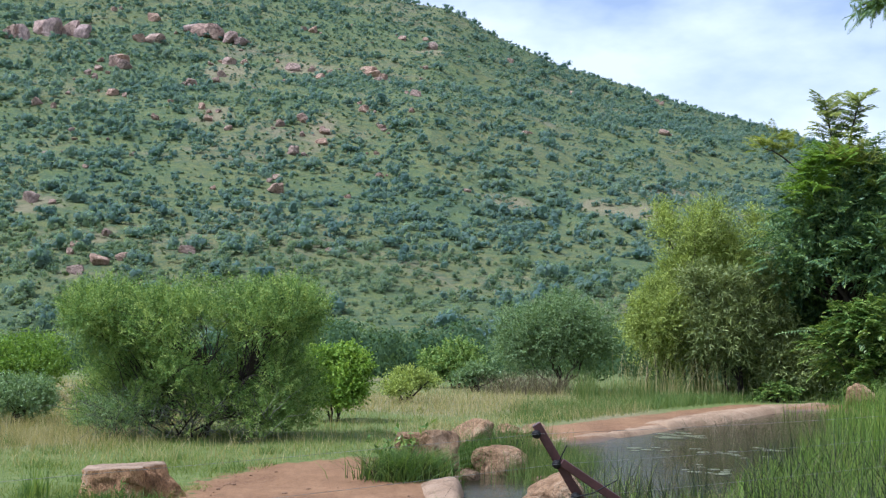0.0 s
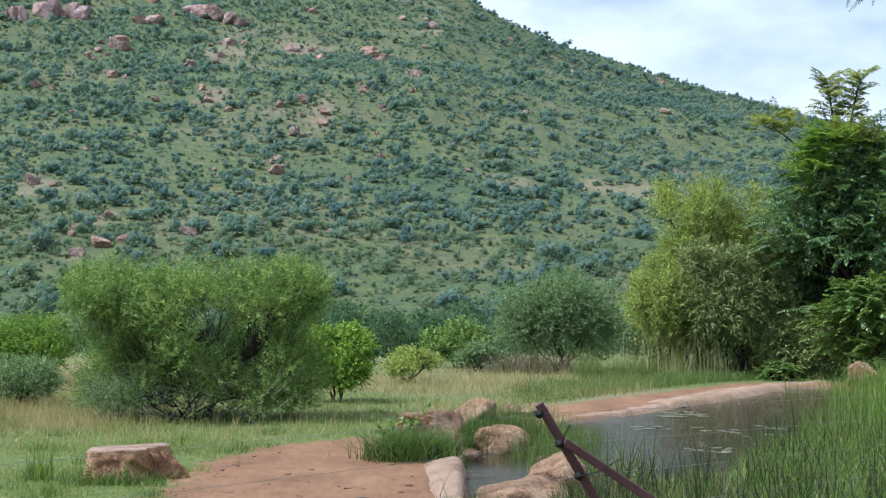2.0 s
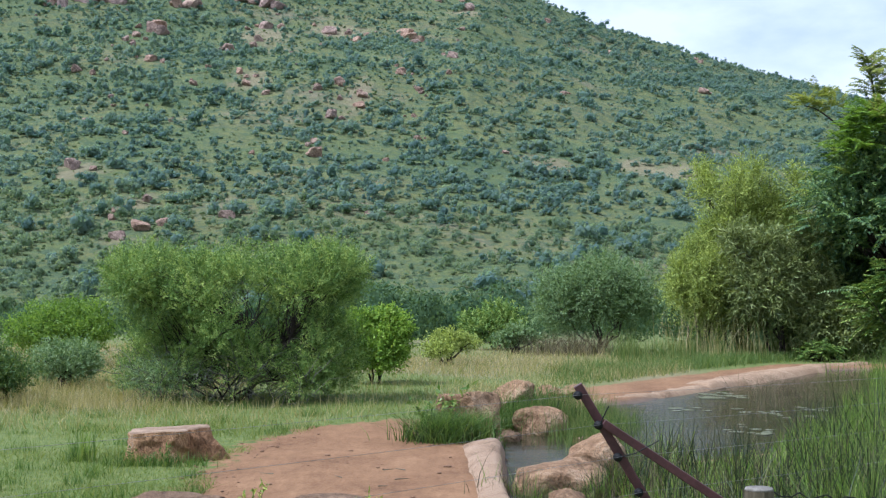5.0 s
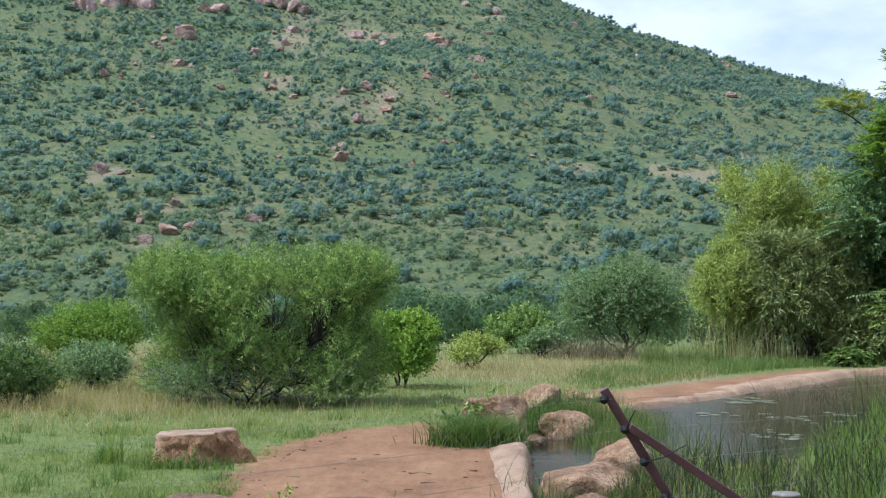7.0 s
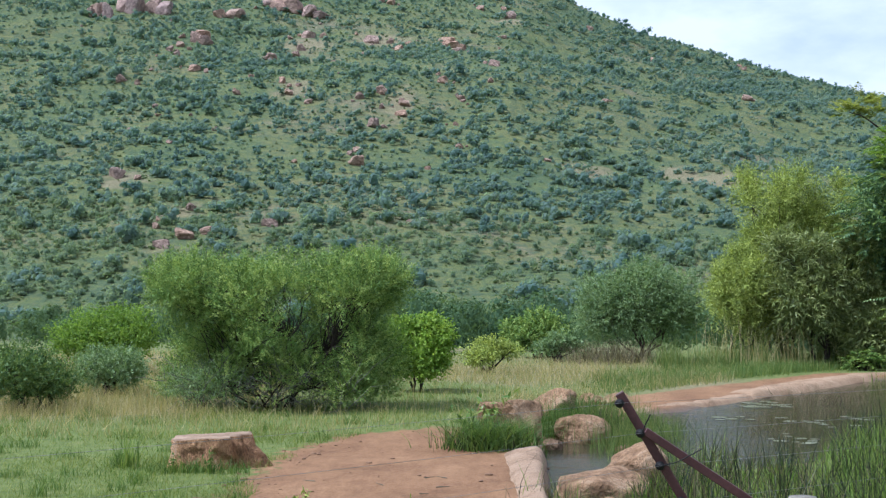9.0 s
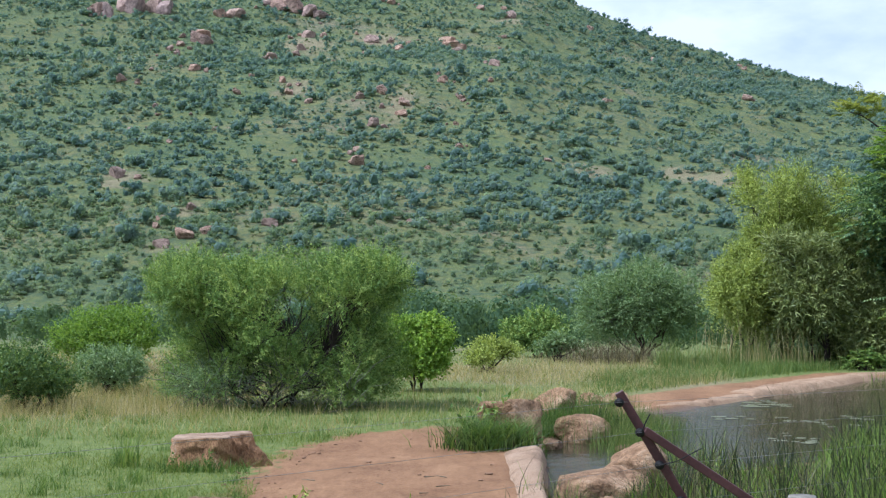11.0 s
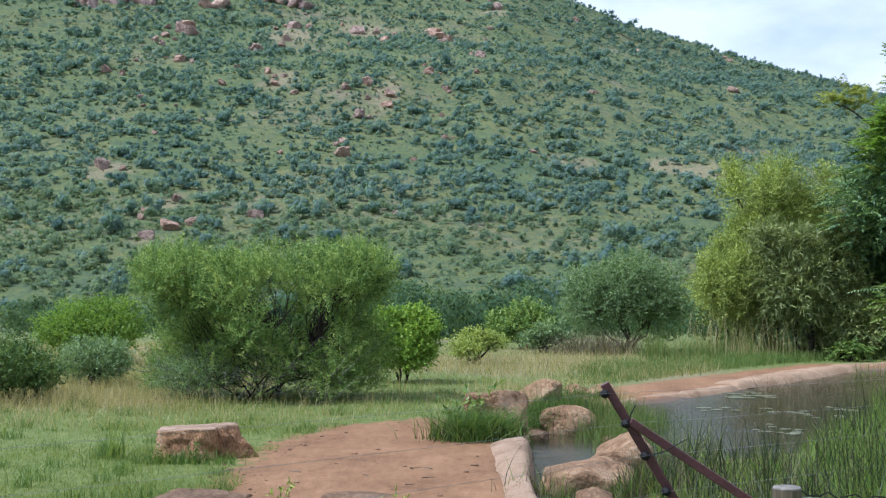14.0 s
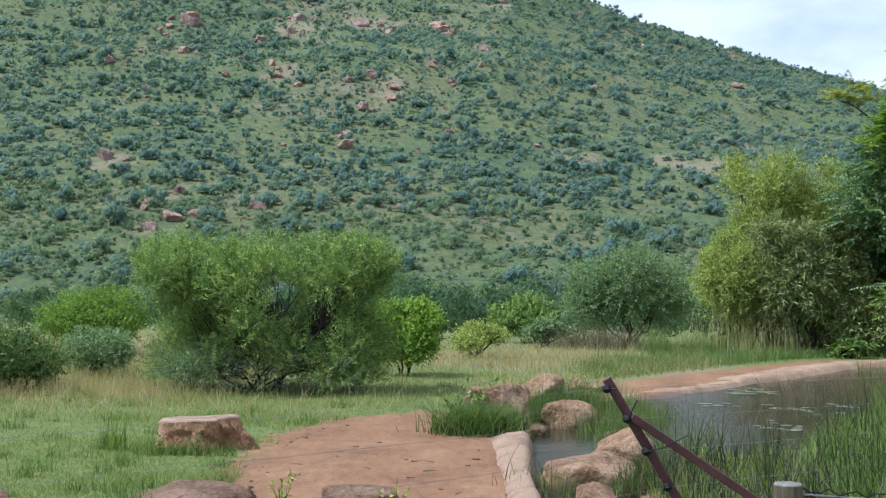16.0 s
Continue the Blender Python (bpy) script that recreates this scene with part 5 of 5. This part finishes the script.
# ---- lily pads ----
def pad(x, y, r, turn):
    n = 16
    a = np.linspace(0.25, 2 * math.pi - 0.25, n)
    out = np.stack([r * np.cos(a) * (1 + 0.06 * np.sin(3 * a)), r * np.sin(a), 0.006 + 0.01 * r * np.sin(5 * a)], 1)
    bm = bmesh.new()
    c0, c1 = bm.verts.new((0.12 * r, 0, 0.012)), bm.verts.new((0.12 * r, 0, 0.004))
    hi, lo = [bm.verts.new(p) for p in out], [bm.verts.new(p - np.array([0, 0, 0.006])) for p in out]
    for k in range(n - 1):
        bm.faces.new((c0, hi[k], hi[k + 1]))
        bm.faces.new((c1, lo[k + 1], lo[k]))
        bm.faces.new((hi[k], lo[k], lo[k + 1], hi[k + 1]))
    me = bpy.data.meshes.new("lily_pad")
    bm.to_mesh(me)
    bm.free()
    me.materials.append(M_PAD)
    ob = new("lily_pad", me)
    ob.matrix_basis = pose(x, y, WATER + 0.004, 0, 0, turn)
    return tagged(ob, "pale floating lily pad on the pond", "lily pad", "lily pads")


pads = random.Random(8)
for cx, cy, n, sp, r in ((3.95, 24.0, 12, 0.24, 0.16), (3.55, 23.9, 3, 0.08, 0.1), (3.0, 21.1, 5, 0.2, 0.11), (3.40, 17.9, 8, 0.20, 0.085), (3.15, 18.3, 4, 0.15, 0.07), (4.2, 20.6, 10, 0.30, 0.10), (4.6, 22.2, 5, 0.5, 0.09)):
    for k in range(n):
        pad(cx + pads.gauss(0, sp), cy + pads.gauss(0, sp * 1.6), r * pads.uniform(0.6, 1.2), pads.uniform(0, 360))


# ---- grass, rushes and weeds ----
def blades(name, X, Y, h, w, mat, label, category, seed, lean=0.35, seg=1, z=None):
    """Grass blades with their feet in the ground."""
    g = np.random.default_rng(seed)
    n = len(X)
    Z = land(X, Y) if z is None else np.full(n, z)
    P = np.stack([X, Y, Z - 0.01], 1)
    a = g.uniform(0, 2 * math.pi, n)
    S = np.stack([np.cos(a), np.sin(a), 0 * a], 1)
    b = g.uniform(0, 2 * math.pi, n)
    H = np.stack([np.cos(b), np.sin(b), 0 * b], 1) * (np.abs(g.normal(0, lean, n)) * h)[:, None]
    h, w = h[:, None], np.broadcast_to(w, n)[:, None]
    rows = []
    for k in range(seg + 1):
        t = k / seg
        c = P + UP * h * (t - 0.12 * t * t * lean) + H * t ** 1.8
        ww = w * (1 - 0.88 * t) / 2
        rows.append(c - S * ww)
        rows.append(c + S * ww)
    V = np.stack(rows, 1).reshape(-1, 3)
    m = 2 * (seg + 1)
    f = np.concatenate([np.array([[2 * k, 2 * k + 1, 2 * k + 3, 2 * k + 2]]) for k in range(seg)])
    F = (np.arange(n)[:, None, None] * m + f[None]).reshape(-1, 4)
    return tagged(part(name, grid_mesh(name, V, F, False), mat), label, category, kind="stuff")


def field(n, y0, y1, dx0, dx1, seed):
    g = np.random.default_rng(seed)
    y = 1 / g.uniform(1 / y1, 1 / y0, n)
    return g.uniform(dx0, dx1, n) * y, y, g


def bare_at(x, y):
    far_s = (y > 19.5) & (x > 0.4)
    wd = np.where(far_s, 2.4 - 0.06 * np.clip(y - 22, 0, 12), 0.2)
    return (inside(BARE, x, y) > -0.05 + 0.95 * (smooth_noise(x, y, 0.75, 77, 4) - 0.5)) | (inside(POND, x, y) > -wd)


X, Y, g = field(125000, 9.6, 46, -0.48, 0.36, 700)
X, Y = X + g.normal(0, 0.03, len(X)), Y
ok = ~bare_at(X, Y)
X, Y = X[ok], Y[ok]
hh = (0.03 + 0.13 * smooth_noise(X, Y, 1.3, 71) ** 2.5 * 1.6) * g.uniform(0.6, 1.4, len(X)) * (1 + 0.6 * sstep(18, 26, Y))
blades("grass", X, Y, hh, 0.0045 + 0.00022 * Y, M_GRASS, "short green grass", "grass", 701, 1.0)

X, Y, g = field(72000, 17, 48, -0.48, 0.14, 710)
d = sstep(0.42, 0.62, smooth_noise(X, Y, 7, 21)) * sstep(16.5, 20, Y) * sstep(5.0, 2.6, X - 0.02 * Y) + 0.8 * sstep(19, 21, Y) * sstep(-4.5, -6, X)
ok = ~bare_at(X, Y) & (g.random(len(X)) < np.clip(d * 1.2, 0.10, 1)) & (np.hypot((X + 4.6) / 2.0, (Y - 22.2) / 1.4) > 1)
X, Y = X[ok], Y[ok]
blades("dry_grass", X, Y, g.uniform(0.12, 0.33, len(X)) * (0.6 + 0.8 * smooth_noise(X, Y, 2.0, 72)), 0.006 + 0.00015 * Y, M_STRAW, "tall straw-coloured dry grass", "grass", 711, 0.55, 1)

g = np.random.default_rng(720)
n = 20000
t = g.random(n)
X = np.interp(t, [0, 0.3, 0.55, 0.8, 1], [1.0, 3.2, 5.6, 8.0, 11.2]) + g.normal(0, 0.3, n)
Y = np.interp(t, [0, 0.3, 0.55, 0.8, 1], [25.6, 29.3, 32.6, 35.6, 38.2]) + np.abs(g.normal(0, 2.2, n)) + 0.3
hb = g.uniform(0.07, 0.26, n) * (0.4 + 1.0 * sstep(0, 3, Y - 27)) * (0.5 + smooth_noise(X, Y, 1.5, 73))
half = g.random(n) < 0.35
blades("bank_grass", X[half], Y[half], hb[half], 0.013, M_TUFT, "lush green grass on the far bank", "grass", 721, 0.9, 2)
blades("bank_grass", X[~half], Y[~half], hb[~half], 0.013, M_BANK, "green and yellowish grass on the far bank", "grass", 722, 1.0, 2)

n = 220
k = g.integers(0, 14, n)
X, Y = g.uniform(4.4, 8.0, 14)[k] + g.normal(0, 0.22, n), g.uniform(35.4, 36.4, 14)[k] + g.normal(0, 0.2, n)
blades("dry_canes", X, Y, g.uniform(0.4, 1.0, n) * g.uniform(0.7, 1.8, 14)[k], 0.016, M_STRAW, "pale dry canes in front of the willow bush", "canes", 731, 0.3, 3)
n = 1500
X, Y = 1.9 + g.normal(0, 0.8, n), 39.0 + g.normal(0, 0.7, n)
blades("dry_twigs", X, Y, g.uniform(0.25, 0.85, n), 0.014, M_REED_OLD, "dry brown twiggy growth below the grey-green bush", "twigs", 732, 0.8, 3)


def clump(x, y, n, spread, h0, h1, mat, label, seed, w=0.010, lean=0.45, name="grass_tuft"):
    g = np.random.default_rng(seed)
    ob = blades(name, x + g.normal(0, spread[0], n), y + g.normal(0, spread[1], n), g.uniform(h0, h1, n), w, mat, label, "grass", seed + 1, lean, 3)
    return ob


g = np.random.default_rng(736)
n = 4200
k = g.integers(0, 34, n)
X = np.interp(g.random(34), [0, 1], [3.0, 10.0])[k] + g.normal(0, 0.22, n)
Y = 0.55 * (X - 3.0) + 34.0 + g.uniform(0, 1.8, 34)[k] + g.normal(0, 0.2, n)
blades("tall_grass", X, Y, g.uniform(0.25, 0.6, n) * g.uniform(0.7, 1.9, 34)[k], 0.016, M_BANK, "tall untidy grass and weeds below the willow bush", "grass", 737, 0.5, 3)
clump(-0.72, 16.1, 2100, (0.23, 0.17), 0.16, 0.50, M_TUFT, "lush green grass tuft against the rock", 740, 0.013, 1.15)
clump(0.10, 17.8, 1100, (0.22, 0.14), 0.15, 0.5, M_TUFT, "green grass between the boulders", 742, 0.010)
clump(0.50, 18.3, 1600, (0.36, 0.2), 0.25, 0.62, M_TUFT, "green grass behind the rounded rock", 744, 0.010)
clump(-0.55, 17.9, 500, (0.3, 0.15), 0.1, 0.3, M_TUFT, "green grass behind the flat-topped rock", 745, 0.009)
clump(1.05, 17.0, 2600, (0.24, 0.7), 0.3, 0.75, M_BANK, "green rushes by the fence post", 746, 0.012, 0.25, "rushes")
clump(1.45, 18.6, 1500, (0.25, 0.6), 0.3, 0.7, M_BANK, "green rushes in the shallows", 748, 0.012, 0.25, "rushes")
clump(1.5, 15.0, 700, (0.2, 0.5), 0.25, 0.6, M_REED, "green rushes at the water's edge", 750, 0.012, 0.25, "rushes")
clump(-4.62, 14.0, 50, (0.07, 0.05), 0.25, 0.50, M_REED, "tall dark green grass tuft", 752, 0.012, 0.3)
clump(-3.75, 13.65, 260, (0.28, 0.05), 0.08, 0.2, M_TUFT, "grass at the stump's foot", 754, 0.012, 0.5)
clump(0.60, 11.95, 420, (0.3, 0.10), 0.15, 0.42, M_REED, "green rushes before the broad rock", 756, 0.010, 0.4, "rushes")
clump(1.05, 12.5, 260, (0.25, 0.3), 0.25, 0.5, M_REED_OLD, "old brown rushes on the rock", 757, 0.008, 0.5, "rushes")
clump(0.55, 11.85, 520, (0.28, 0.14), 0.15, 0.40, M_REED_OLD, "dry brown grass before the broad rock", 758, 0.008, 0.6)
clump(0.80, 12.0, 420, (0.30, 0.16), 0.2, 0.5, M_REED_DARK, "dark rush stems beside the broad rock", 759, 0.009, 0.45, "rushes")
clump(0.45, 11.9, 260, (0.16, 0.2), 0.15, 0.35, M_REED, "green rushes at the kerb's foot", 862, 0.010, 0.5, "rushes")
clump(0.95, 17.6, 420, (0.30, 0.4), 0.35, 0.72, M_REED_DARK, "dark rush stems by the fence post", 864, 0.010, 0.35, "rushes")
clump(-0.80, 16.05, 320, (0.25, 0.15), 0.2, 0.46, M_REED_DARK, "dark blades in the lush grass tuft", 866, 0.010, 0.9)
clump(3.05, 18.5, 240, (0.22, 0.5), 0.40, 0.72, M_REED_OLD, "dead brown stems standing in the pond", 872, 0.009, 0.7, "dead_stems")
clump(5.1, 25.4, 260, (0.4, 0.5), 0.45, 0.75, M_REED_OLD, "dead brown stems standing in the pond", 874, 0.010, 0.7, "dead_stems")
clump(3.6, 20.4, 300, (0.5, 0.9), 0.48, 0.82, M_REED_OLD, "dead brown stems standing in the pond", 868, 0.010, 0.5, "dead_stems")
clump(4.5, 22.6, 200, (0.4, 0.9), 0.48, 0.82, M_REED_OLD, "dead brown stems standing in the pond", 870, 0.010, 0.5, "dead_stems")

g = np.random.default_rng(760)
n = 15000
Y = 1 / g.uniform(1 / 18.5, 1 / 8.6, n)
X = g.uniform(0.085, 0.40, n) * Y
d = inside(POND, X, Y)
ok = (d < 0.45 + 0.9 * (smooth_noise(X, Y, 1.6, 78) - 0.35) + 0.5 * sstep(3.2, 5.5, X)) & (X > 0.95) & (smooth_noise(X, Y, 0.9, 79) > 0.3) & (np.hypot(X - 0.8, Y - 13.2) > 0.65)
X, Y = X[ok], Y[ok]
hh = g.uniform(0.22, 0.72, len(X)) * (0.65 + 0.6 * smooth_noise(X, Y, 1.2, 80))
open_reach = sstep(0.235, 0.195, X / Y)
hh = hh * (1 - 0.55 * open_reach)
stay = (g.random(len(X)) < 1 - 0.35 * open_reach) & ((X / Y > 0.2) | (Y < 14.2))
X, Y, hh = X[stay], Y[stay], hh[stay]
blades("rushes", X, Y, hh, 0.011, M_REED, "dense green rushes along the near bank", "rushes", 761, 0.42, 3)
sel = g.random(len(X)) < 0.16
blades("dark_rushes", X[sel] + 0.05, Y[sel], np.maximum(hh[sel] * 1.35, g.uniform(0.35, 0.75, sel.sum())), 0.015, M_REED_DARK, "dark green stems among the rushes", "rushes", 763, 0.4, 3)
old = g.random(len(X)) < 0.14
blades("old_rushes", X[old], Y[old], g.uniform(0.3, 0.7, old.sum()), 0.008, M_REED_OLD, "pale dead stems among the rushes", "rushes", 764, 0.6, 3)
n = 9000
X, Y = g.uniform(4.2, 11.0, n), g.uniform(17.0, 32.0, n)
ok = (X > (0.225 + 0.05 * smooth_noise(X, Y, 1.4, 84)) * Y) & (inside(POND, X, Y) < 0.3 + 1.2 * smooth_noise(X, Y, 1.8, 85))
X, Y = X[ok], Y[ok]
blades("rushes", X, Y, g.uniform(0.35, 0.95, len(X)), 0.016, M_REED, "green rushes on the pond's side bank", "rushes", 765, 0.25, 3)


g = np.random.default_rng(770)
n, m = 7000, 110
tx = g.uniform(-0.46, -0.02, m)
ty = 1 / g.uniform(1 / 24, 1 / 10, m)
tx = tx * ty
k = g.integers(0, m, n)
X, Y = tx[k] + g.normal(0, 0.09, n), ty[k] + g.normal(0, 0.08, n)
ok = ~bare_at(X, Y) & (np.hypot(X + 3.66, Y - 14.25) > 0.5)
hh = (g.uniform(0.05, 0.14, n) * g.uniform(0.7, 1.9, m)[k])[ok]
blades("grass_tufts", X[ok], Y[ok], hh, 0.008, M_TUFT, "greener tufts in the short grass", "grass", 771, 0.7, 2)
# fallen sticks on the earth
for k in range(7):
    x, y = g.uniform(-2.4, -0.6), g.uniform(11, 15.5)
    a = g.uniform(0, math.pi)
    s = g.uniform(0.08, 0.22)
    pts, rad = limb((x, y, height(x, y) + 0.006), (x + s * math.cos(a), y + s * math.sin(a), height(x, y) + 0.008), 0.005, 0.002, 0.15, 5)
    stick = part("stick", grid_mesh("stick", *tubes([(pts * np.array([1, 1, 0]) + np.array([0, 0, height(x, y) + 0.006]), rad)], 5)), M_TWIG)
    tagged(stick, "short dry stick lying on bare earth", "stick", "sticks")


def weed(x, y, h, seed, mat, label):
    """A small leafy weed: a few stems with leaves."""
    g = np.random.default_rng(seed)
    z = height(x, y)
    th = empty("weed", x, y, z, label, "weed")
    P, D, paths = [], [], []
    for k in range(6):
        tip = np.array([x + g.normal(0, h * 0.3), y + g.normal(0, h * 0.2), z + h * g.uniform(0.6, 1.1)])
        pts, rad = limb((x, y, z - 0.02), tip, 0.004, 0.0015, 0.12)
        paths.append((pts, rad))
        for t in np.linspace(0.3, 1, 9):
            P.append([np.interp(t, np.linspace(0, 1, 7), pts[:, i]) for i in range(3)])
            D.append(g.normal(0, 1, 3) + UP * 0.4)
    P, D = np.array(P), np.array(D)
    part("foliage", quads("foliage", leaves(P, D, g.normal(0, 0.5, P.shape) + UP, h * 0.2, h * 0.07)), mat, th)
    part("stem", grid_mesh("stem", *tubes(paths, 4)), M_REED, th)


weed(-2.04, 10.3, 0.30, 801, M_WILLOW, "small yellow-green weed sprouting from bare earth")
weed(-1.12, 10.2, 0.26, 802, M_WILLOW, "small yellow-green weed beside the dark rock")
weed(-4.02, 13.7, 0.22, 803, M_TUFT, "leafy green weed at the stump's foot")
weed(-3.62, 13.62, 0.24, 804, M_TUFT, "leafy green weed at the stump's foot")
weed(-0.78, 16.9, 0.62, 805, M_SHRUB, "tall leafy weed beside the flat-topped rock")
weed(-0.98, 16.4, 0.5, 806, M_SHRUB, "tall leafy weed in the lush grass")

# clods and pebbles on the bare earth
g = np.random.default_rng(820)
k = 0
n = 1500
X, Y = g.uniform(-3.4, 0.0, n), 1 / g.uniform(1 / 18.3, 1 / 9.5, n)
ok = (inside(BARE, X, Y) > -0.3) & ((inside(BARE, X, Y) < 0.35) | (g.random(n) < 0.22))
ico = bmesh.new()
bmesh.ops.create_icosphere(ico, subdivisions=1, radius=1)
iv = np.array([v.co[:] for v in ico.verts])
if_ = np.array([[v.index for v in f.verts] for f in ico.faces])
ico.free()
VV, FF = [], []
for x, y in zip(X[ok], Y[ok]):
    r = 0.004 + 0.022 * g.random() ** 6
    VV.append(iv * r * g.uniform(0.6, 1.5, 3) * np.array([1.4, 1.2, 0.45]) * (1 + 0.2 * g.normal(0, 1, (len(iv), 1))) + np.array([x, y, height(x, y) + r * 0.3]))
    FF.append(if_ + k * len(iv))
    k += 1
tagged(part("pebbles", grid_mesh("pebbles", np.concatenate(VV), np.concatenate(FF)), M_CLOD), "dark clods and pebbles on the bare earth", "pebbles", kind="stuff")
